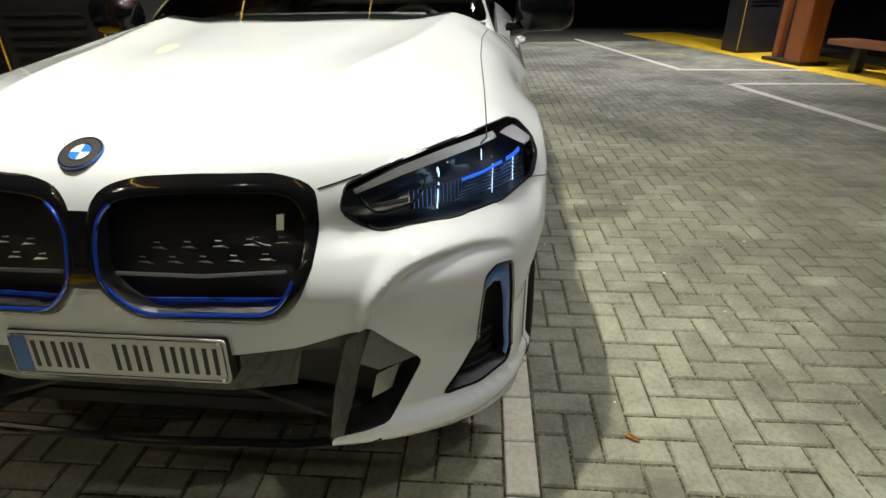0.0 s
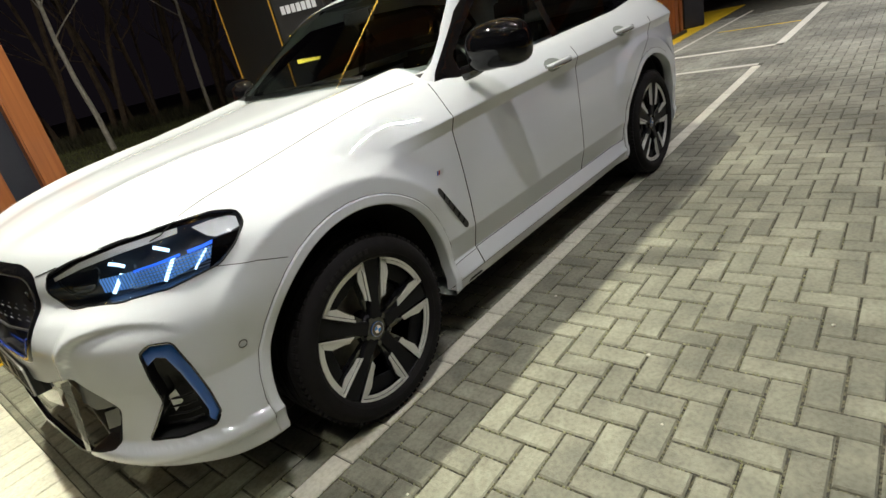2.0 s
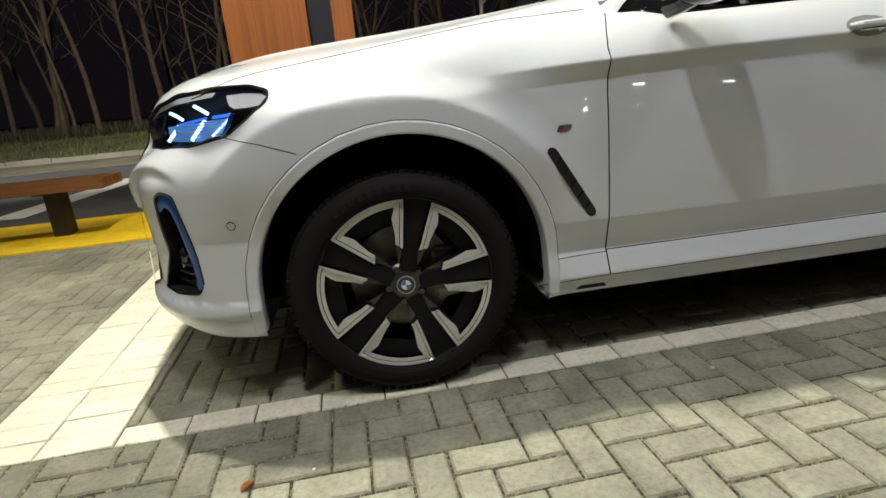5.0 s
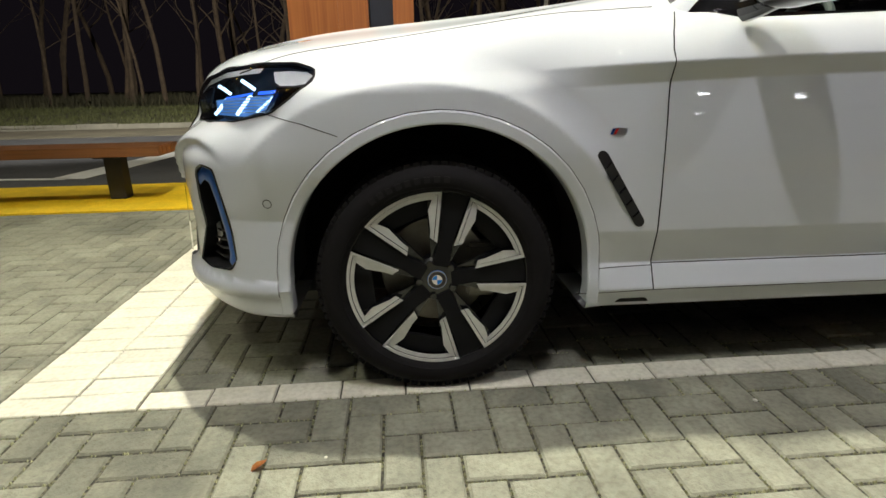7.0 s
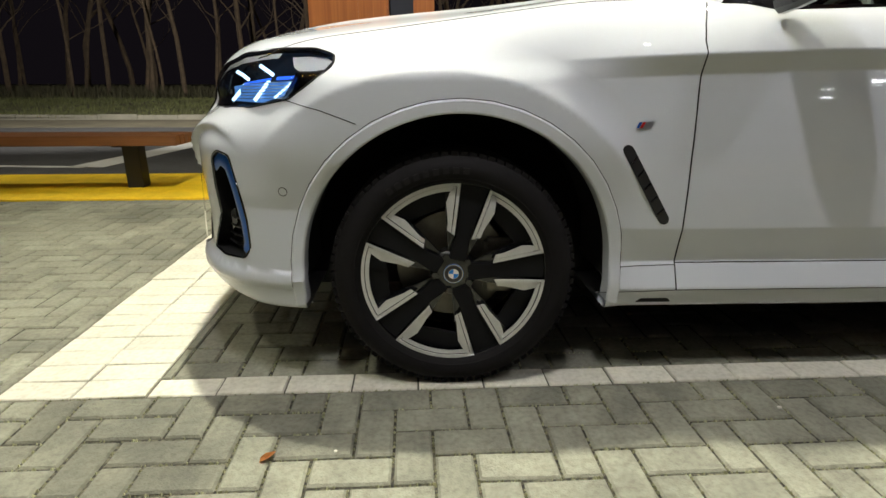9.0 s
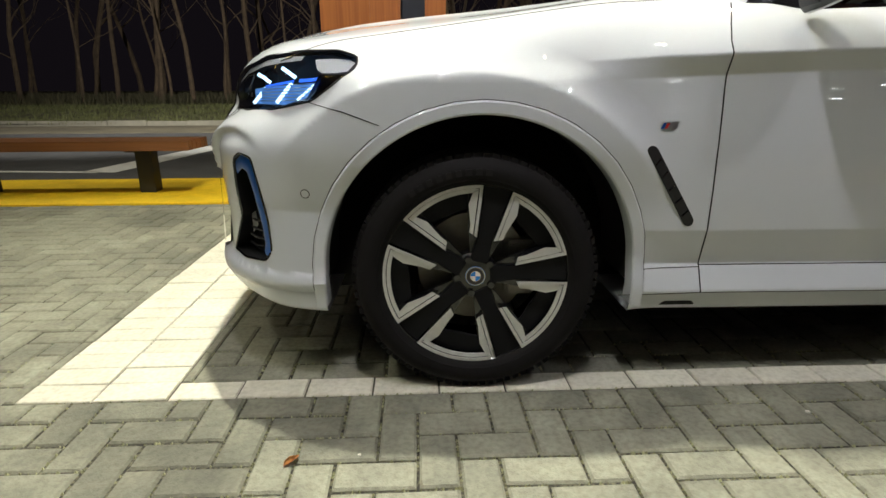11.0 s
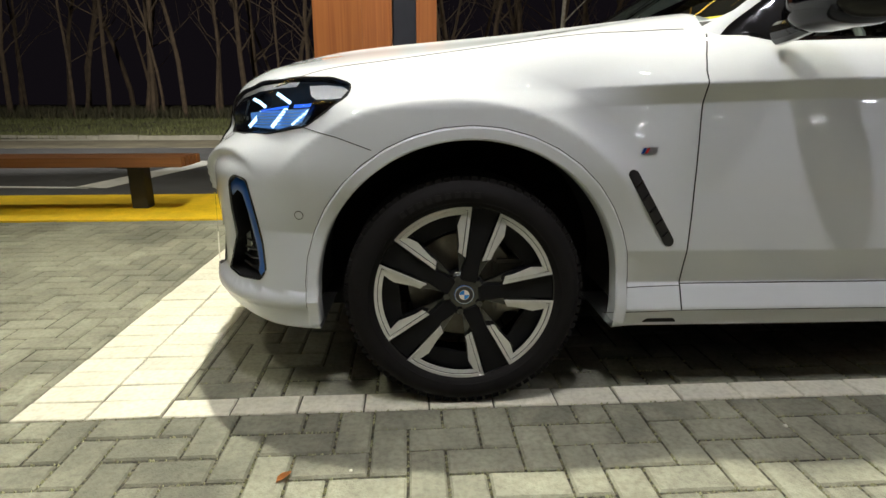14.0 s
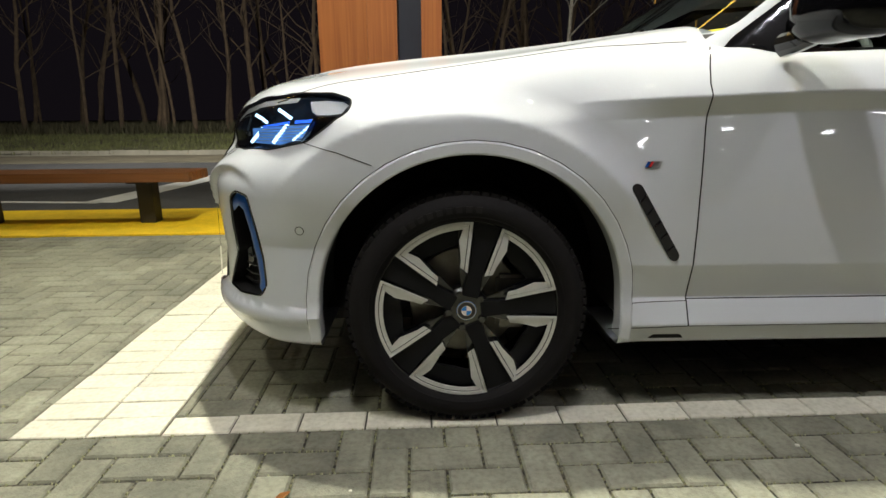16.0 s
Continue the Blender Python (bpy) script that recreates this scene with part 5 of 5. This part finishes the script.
for cx in (-0.185, -0.135, -0.092, 0.012, 0.062, 0.125, 0.172, 0.222):
    part("character", slab([(cx - 0.017, -0.034), (cx - 0.007, -0.034), (cx - 0.007, 0.034), (cx - 0.017, 0.034)], 0.0012, plate_at @ Matrix.Translation((0, 0, 0.006))), INK, plate, "dark bar")
    part("character", slab([(cx + 0.007, -0.034), (cx + 0.017, -0.034), (cx + 0.017, 0.034), (cx + 0.007, 0.034)], 0.0012, plate_at @ Matrix.Translation((0, 0, 0.006))), INK, plate, "dark bar")
part("plate_seal", tube([plate_at @ Vector((-0.045, -0.012, 0.006)), plate_at @ Vector((-0.045, -0.012, 0.0072))], 0.021, 20), SATIN, plate)
for u, v in ((-0.246, 0.047), (0.246, 0.047), (0.246, -0.047)):
    part("rivet", tube([plate_at @ Vector((u, v, 0.006)), plate_at @ Vector((u, v, 0.009))], 0.005, 10), CHROME, plate)

mid = on_top(-0.766, 0.018)
gx = np.array([body(mid.x + 0.004, 0, mid.z) - body(mid.x - 0.004, 0, mid.z), 0, body(mid.x, 0, mid.z + 0.004) - body(mid.x, 0, mid.z - 0.004)])
up = Vector(gx).normalized()
round_at = Matrix.Translation(mid) @ up.to_track_quat("Z", "Y").to_matrix().to_4x4()


def disc(r0, r1, a0, a1, h, n=40):
    bm = bmesh.new()
    ring = [[bm.verts.new((r * math.cos(a0 + (a1 - a0) * k / n), r * math.sin(a0 + (a1 - a0) * k / n), h)) for k in range(n + 1)] for r in (r0, r1)]
    low = [bm.verts.new((v.co.x, v.co.y, 0.0)) for v in ring[1]]
    for k in range(n):
        bm.faces.new((ring[0][k], ring[1][k], ring[1][k + 1], ring[0][k + 1]) if r0 > 0 else (ring[0][k], ring[1][k], ring[1][k + 1]))
        bm.faces.new((ring[1][k], low[k], low[k + 1], ring[1][k + 1]))
    return bm


def roundel(matrix, scale, parent):
    def put(name, bm, mat, to, label=""):
        bmesh.ops.scale(bm, verts=bm.verts, vec=(scale, scale, scale))
        bmesh.ops.transform(bm, verts=bm.verts, matrix=matrix)
        return part(name, bm, mat, to, label)
    base = put("emblem", disc(0.0, 0.041, 0, 2 * math.pi, 0.004), BLUE, parent, "round emblem with blue and white quarters")
    put("ring", disc(0.022, 0.0365, 0, 2 * math.pi, 0.005), INK, base, "black ring")
    put("ring", disc(0.037, 0.0395, 0, 2 * math.pi, 0.0055), CHROME, base, "chrome ring")
    for k in range(4):
        put("quarter", disc(0.0, 0.022, k * math.pi / 2, (k + 1) * math.pi / 2, 0.0052, 10), PLATE_WHITE if k % 2 else SKY_BLUE, base)
    put("ring", disc(0.0205, 0.0225, 0, 2 * math.pi, 0.0058), CHROME, base)
    return base


roundel(round_at, 1.15, car)

# roof rails
for sg in (-1, 1):
    rail = [strike(cabin, (x, sg * 0.60, 2.2), (0, 0, -1), 1.2) + Vector((0, 0, 0.018 if 1.5 < x < 3.1 else 0.0)) for x in (1.46, 1.52, 1.8, 2.2, 2.6, 3.0, 3.06, 3.14)]
    part("roof_rail", tube(rail, 0.014, 8), GLOSS, car, "gloss black roof rail", smooth=True)
# cabin
part("dashboard", cuboid(0.86, 1.30, -0.76, 0.76, 0.86, 1.10, 0.05), GREY_TRIM, car, "grey dashboard", smooth=True)
part("dash_hood", tube([(1.16, -0.60, 1.08), (1.14, -0.48, 1.135), (1.14, -0.28, 1.135), (1.16, -0.16, 1.08)], 0.05, 10), GREY_TRIM, car, smooth=True)
ring = [Vector((1.44 + 0.185 * math.sin(k * 0.2618) * 0.42, -0.38 + 0.185 * math.cos(k * 0.2618), 1.06 + 0.185 * math.sin(k * 0.2618) * 0.91)) for k in range(24)]
wheel_ob = part("steering_wheel", tube(ring, 0.015, 8, closed=True), GREY_TRIM, car, "dark steering wheel", smooth=True)
part("spoke_hub", tube([(1.40, -0.56, 1.06), (1.41, -0.38, 1.05), (1.40, -0.20, 1.06)], [0.014, 0.05, 0.014], 8), CABIN, wheel_ob, smooth=True)
for sy in (-0.38, 0.38):
    part("seat_back", box(bmesh.new(), -0.07, 0.07, -0.25, 0.25, 0, 0.62, 0.05, m=Matrix.Translation((2.02, sy, 0.62)) @ Matrix.Rotation(radians(16), 4, "Y")), CABIN, car, "dark seat back", smooth=True)
    part("headrest", box(bmesh.new(), -0.05, 0.05, -0.13, 0.13, 0, 0.17, 0.04, m=Matrix.Translation((2.19, sy, 1.26)) @ Matrix.Rotation(radians(10), 4, "Y")), CABIN, car, smooth=True)
    part("seat_cushion", cuboid(1.55, 2.1, sy - 0.26, sy + 0.26, 0.48, 0.68, 0.05), CABIN, car, smooth=True)
part("rear_seat", box(bmesh.new(), -0.08, 0.08, -0.66, 0.66, 0, 0.62, 0.05, m=Matrix.Translation((2.95, 0, 0.60)) @ Matrix.Rotation(radians(16), 4, "Y")), CABIN, car, smooth=True)
part("rear_mirror", cuboid(1.22, 1.25, -0.12, 0.12, 1.46, 1.53, 0.01), CABIN, car)
part("headlining", cuboid(1.45, 3.1, -0.52, 0.52, 1.585, 1.60), GREY_TRIM, car)
part("wiper", tube([(0.66, -0.55, 1.222), (0.70, -0.2, 1.226), (0.68, 0.3, 1.226)], 0.008, 6), PLASTIC, car)


# ---- wheels ----
def wheel(x, sign):
    """An alloy wheel with five dark double spokes edged in bright metal, on a black tyre; its outer face looks to negative y."""
    w = part("wheel", lathe([(0.277, 0.02), (0.273, 0.045), (0.250, 0.06), (0.248, 0.20), (0.270, 0.215)], 80), RIM_BLACK, car, "black alloy wheel with bright-edged spokes", smooth=True)
    w.matrix_parent_inverse = Matrix()
    w.matrix_basis = pose(x, sign * 0.984, HUB) @ Matrix.Diagonal((0.985, 1.0, 0.985, 1.0)) @ (Matrix.Identity(4) if sign < 0 else Matrix.Rotation(math.pi, 4, "Z"))
    rib_edges = [(0.0, 0.3725), (0.030, 0.3738), (0.033, 0.3665), (0.038, 0.3665), (0.041, 0.3740), (0.078, 0.3742), (0.081, 0.3665), (0.088, 0.3665), (0.091, 0.3742), (0.128, 0.3740), (0.131, 0.3665), (0.137, 0.3665), (0.140, 0.3738), (0.170, 0.3725)]
    tyre = part("tyre", lathe([(0.279, 0.018), (0.286, 0.004), (0.292, -0.004), (0.304, -0.010), (0.318, -0.013), (0.332, -0.011), (0.346, -0.003), (0.357, 0.008), (0.365, 0.020), (0.370, 0.030)] + [(r, 0.036 + y) for y, r in rib_edges] + [(0.365, 0.220), (0.345, 0.240), (0.31, 0.248), (0.272, 0.22)], 96), RUBBER, w, "worn black rubber tyre", smooth=True)
    blocks = bmesh.new()
    for k in range(84):
        box(blocks, -0.0095, 0.0095, 0.0125, 0.034, 0.345, 0.3725, m=Matrix.Rotation(2 * math.pi * k / 84, 4, "Y"))
    part("tread_block", blocks, RUBBER, tyre, "shoulder blocks of the tread")
    part("bead_ring", lathe([(0.296, -0.0055), (0.299, -0.0095), (0.302, -0.0085)], 80), RUBBER, tyre, smooth=True)
    for k in range(9):
        a = radians(84 + 5.2 * k)
        bar = cuboid(-0.009, 0.009, -0.0140, -0.0110, 0.312, 0.330)
        bmesh.ops.rotate(bar, verts=bar.verts, cent=(0, 0, 0), matrix=Matrix.Rotation(-a + radians(90), 3, "Y"))
        part("sidewall_bar", bar, SIDEWALL, tyre, "raised sidewall bar")
    part("rim_lip", lathe([(0.277, 0.020), (0.281, 0.010), (0.285, 0.010), (0.287, 0.018)], 80), RIM_BLACK, w, smooth=True)
    part("hub_disc", lathe([(0.0, 0.020), (0.060, 0.022), (0.072, 0.034), (0.075, 0.06)], 40), RIM_BLACK, w, smooth=True)
    face = Matrix(((1, 0, 0, 0), (0, 0, 1, 0), (0, 1, 0, 0), (0, 0, 0, 1)))
    for k in range(5):
        t = radians(5 + 72 * k)
        turn = face @ Matrix.Rotation(t, 4, "Z")
        spoke = [(0.045, -0.028), (0.12, -0.023), (0.21, -0.032), (0.277, -0.042), (0.280, -0.02), (0.281, 0.0), (0.280, 0.02), (0.277, 0.042), (0.21, 0.032), (0.12, 0.023), (0.045, 0.028)]
        part("spoke", slab(spoke, 0.035, turn @ Matrix.Translation((0, 0, 0.016)), 0.003), RIM_SATIN, w)
        for flank_side in (-1, 1):
            rib = [(0.06, flank_side * 0.030), (0.13, flank_side * 0.052), (0.20, flank_side * 0.072), (0.268, flank_side * 0.085), (0.272, flank_side * 0.060), (0.20, flank_side * 0.031), (0.12, flank_side * 0.024)]
            part("spoke_web", slab(rib if flank_side > 0 else rib[::-1], 0.022, turn @ Matrix.Translation((0, 0, 0.030)), 0.002), RIM_BLACK, w)
        arc = [(0.262, 14), (0.264, 25), (0.264, 36), (0.264, 47), (0.262, 58)]
        low = [(0.212, 55), (0.205, 46), (0.200, 36), (0.205, 26), (0.212, 17)]
        part("window_plate", slab([(r * math.cos(radians(d)), r * math.sin(radians(d))) for r, d in arc + low], 0.012, turn @ Matrix.Translation((0, 0, 0.034)), 0.002), RIM_SATIN, w)
        bolt = turn @ Matrix.Rotation(radians(36), 4, "Z")
        part("wheel_bolt", tube([bolt @ Vector((0.056, 0, 0.012)), bolt @ Vector((0.056, 0, 0.03))], 0.011, 6), RIM_BLACK, w)
        # bright frame of the window between two spokes: up one spoke, round the rim, down the next
        for lo, hi, name in ((0.0, 0.0095, "bright_edge"), (0.0115, 0.0235, "bright_edge")):
            lines = []
            for off in (lo, hi):
                g = 0.0255 + off
                fat = off * 1.0
                up_line = [(r, g + (r - 0.115) * 0.115 + (0.55 * fat * math.exp(-((r - 0.212) / 0.035) ** 2) if off > 0.015 else 0)) for r in (0.122 + off * 0.4, 0.155, 0.185, 0.212, 0.24, 0.277 - off)]
                b0 = math.atan2(up_line[-1][1], up_line[-1][0])
                span = radians(72) - 2 * b0
                R = 0.281 - off
                arc = [(R * math.cos(b0 + span * s / 18), R * math.sin(b0 + span * s / 18)) for s in range(0, 19)]
                c, s72 = math.cos(radians(72)), math.sin(radians(72))
                down = [(c * x + s72 * y, s72 * x - c * y) for x, y in up_line[::-1]]
                lines.append(up_line + arc + down)
            grid = [[turn @ Vector((x, y, 0.0105)) for x, y in (p, ((p[0] + q[0]) / 2, (p[1] + q[1]) / 2), q)] for p, q in zip(*lines)]
            sheet(grid, RIM_CUT, name, w, thick=0.005)
    cap_at = face @ Matrix.Translation((0, 0, 0.0195)) @ Matrix.Rotation(math.pi, 4, "X")
    roundel(cap_at, 0.74, w)
    part("brake_disc", lathe([(0.06, 0.115), (0.175, 0.115), (0.178, 0.12), (0.178, 0.135), (0.06, 0.135)], 60), STEEL, w, smooth=True)
    part("caliper", box(bmesh.new(), 0.10, 0.20, 0.085, 0.16, -0.09, 0.09, 0.012), STEEL, w)
    return w


for axle in (AXLE, REAR):
    for sg in (-1, 1):
        wheel(axle, sg)


# ---- paving stones, last ----
pavement = tagged(new("pavement"), "herringbone paving of grey concrete blocks", "paving", kind="structure")
rng = random.Random(4)
verts, faces = [], []
count = 0
for x, y, size in stones:
    near = -1.75 < x < 2.55 and -1.30 < y < 0.0
    tip = Euler((rng.gauss(0, 0.006), rng.gauss(0, 0.006), rng.gauss(0, 0.006)))
    z = rng.gauss(0, 0.0012)
    if near:
        ob = new("paver", STONES[size])
        ob.matrix_world = Matrix.LocRotScale((x, y, z), tip, None)
        ob.parent = pavement
        count += 1
    elif -8.5 < x < 13.2 and -7.2 < y and (y > -4.4 or x > -2):
        m = Matrix.LocRotScale((x, y, z), tip, None)
        base = len(verts)
        me = STONES[size]
        verts.extend(tuple(m @ v.co) for v in me.vertices)
        faces.extend(tuple(base + k for k in p.vertices) for p in me.polygons)
cut_ends = [(edge, np.floor((edge - X0) / CELL) * CELL + X0 if side_at < 0 else np.ceil((edge - X0) / CELL) * CELL + X0) for edge, side_at in ((BAR[0], -1), (BAR[1], 1))]
for edge, cell_end in cut_ends:
    strip = mesh_of("cut_paver", paver_bm(abs(cell_end - edge) - 0.005, 2 * CELL - GAPW, chamfer=0.004), PAVER)
    for j in range(12):
        ob = new("cut_paver", strip)
        ob.matrix_world = Matrix.Translation(((edge + cell_end) / 2, (2 * j + (1 if edge == BAR[0] else 2)) * CELL, rng.gauss(0, 0.001)))
        ob.parent = pavement
far = bpy.data.meshes.new("paver_field")
far.from_pydata(verts, [], faces)
far.materials.append(PAVER)
field = tagged(new("paver_field", far), "grey concrete block paving further off", kind="stuff")
field.parent = pavement

marking = tagged(new("bay_marking"), "bay outline of white painted paving blocks", "road marking", kind="structure")
pitch = 0.2085
white_long = mesh_of("white_paver", paver_bm(pitch - 0.006, CELL - 0.006, chamfer=0.004), WHITE_PAVER)
white_bar = mesh_of("white_paver", paver_bm((BAR[1] - BAR[0]) / 2 - 0.005, CELL - 0.005, chamfer=0.003), WHITE_PAVER)


def white_stone(me, x, y):
    ob = new("white_paver", me)
    ob.matrix_world = Matrix.LocRotScale((x, y, 0.001 + rng.gauss(0, 0.001)), Euler((rng.gauss(0, 0.005), rng.gauss(0, 0.005), rng.gauss(0, 0.004))), None)
    ob.parent = marking


for k in range(int((6.92 - BAR[1]) / pitch)):
    white_stone(white_long, BAR[1] + (k + 0.5) * pitch, CELL / 2)
for j in range(0, 24):
    for k in range(2):
        white_stone(white_bar, BAR[0] + (k + 0.5) * (BAR[1] - BAR[0]) / 2, (j + 0.5) * CELL)

# ---- litter on the paving ----
for x, y, r in ((0.965, -0.165, 0.007), (0.648, -0.735, 0.008), (1.05, -1.29, 0.007), (0.30, -0.90, 0.005), (-0.32, -0.29, 0.005), (1.62, -0.75, 0.006), (1.35, -0.52, 0.006)):
    bm = bmesh.new()
    bmesh.ops.create_icosphere(bm, subdivisions=2, radius=r)
    for v in bm.verts:
        v.co *= 1 + 0.25 * noise.noise(v.co * 260 + Vector((x * 9, y * 9, 0)))
        v.co.z = v.co.z * 0.55 + r * 0.5
    p = part("pebble", bm, PEBBLE, smooth=True)
    p.location = (x, y, 0.0)
    tagged(p, "tiny pale pebble lying on the paving", "pebble", "pebbles")
bm = bmesh.new()
rib = [(-0.026, 0.0), (-0.012, 0.010), (0.004, 0.011), (0.018, 0.006), (0.028, 0.0), (0.018, -0.007), (0.002, -0.010), (-0.014, -0.008)]
top_v = [bm.verts.new((u, v, 0.006 + 5.0 * v * v * 8)) for u, v in rib]
mid_v = bm.verts.new((0.0, 0.0, 0.002))
for k in range(8):
    bm.faces.new((mid_v, top_v[k], top_v[(k + 1) % 8]))
bmesh.ops.solidify(bm, geom=list(bm.faces), thickness=0.0008)
leaf = part("fallen_leaf", bm, LEAF)
leaf.matrix_world = pose(-0.49, -0.31, 0.001, 0, 0, 55)
tagged(leaf, "small dry orange leaf lying on the paving", "leaf")

# crumbs of moss and sand caught in the joints
rc = np.random.default_rng(9)
near_stones = [q for q in stones if -1.7 < q[0] < 1.9 and -1.25 < q[1] < 0.3]
pts, tris = [], []
for k in range(3800):
    x, y, size = near_stones[rc.integers(len(near_stones))]
    w, d = size[0] * CELL / 2, size[1] * CELL / 2
    if rc.random() < d / (w + d):
        x, y = x + w * (1 if rc.random() < 0.5 else -1), y + rc.uniform(-d, d)
    else:
        x, y = x + rc.uniform(-w, w), y + d * (1 if rc.random() < 0.5 else -1)
    r, a = rc.uniform(0.0015, 0.0058), rc.uniform(0, 6.28)
    base = len(pts)
    pts += [(x + r * rc.uniform(0.6, 1.6) * math.cos(a + 2.09 * j), y + r * rc.uniform(0.6, 1.6) * math.sin(a + 2.09 * j), -0.006) for j in range(3)] + [(x, y, r * 0.6 - 0.001)]
    tris += [(base, base + 1, base + 3), (base + 1, base + 2, base + 3), (base + 2, base, base + 3)]
me = bpy.data.meshes.new("joint_crumbs")
me.from_pydata(pts, [], tris)
me.materials.append(CRUMB)
tagged(new("joint_crumbs", me), "pale moss and sand crumbs in the paving joints", "crumbs", kind="stuff")
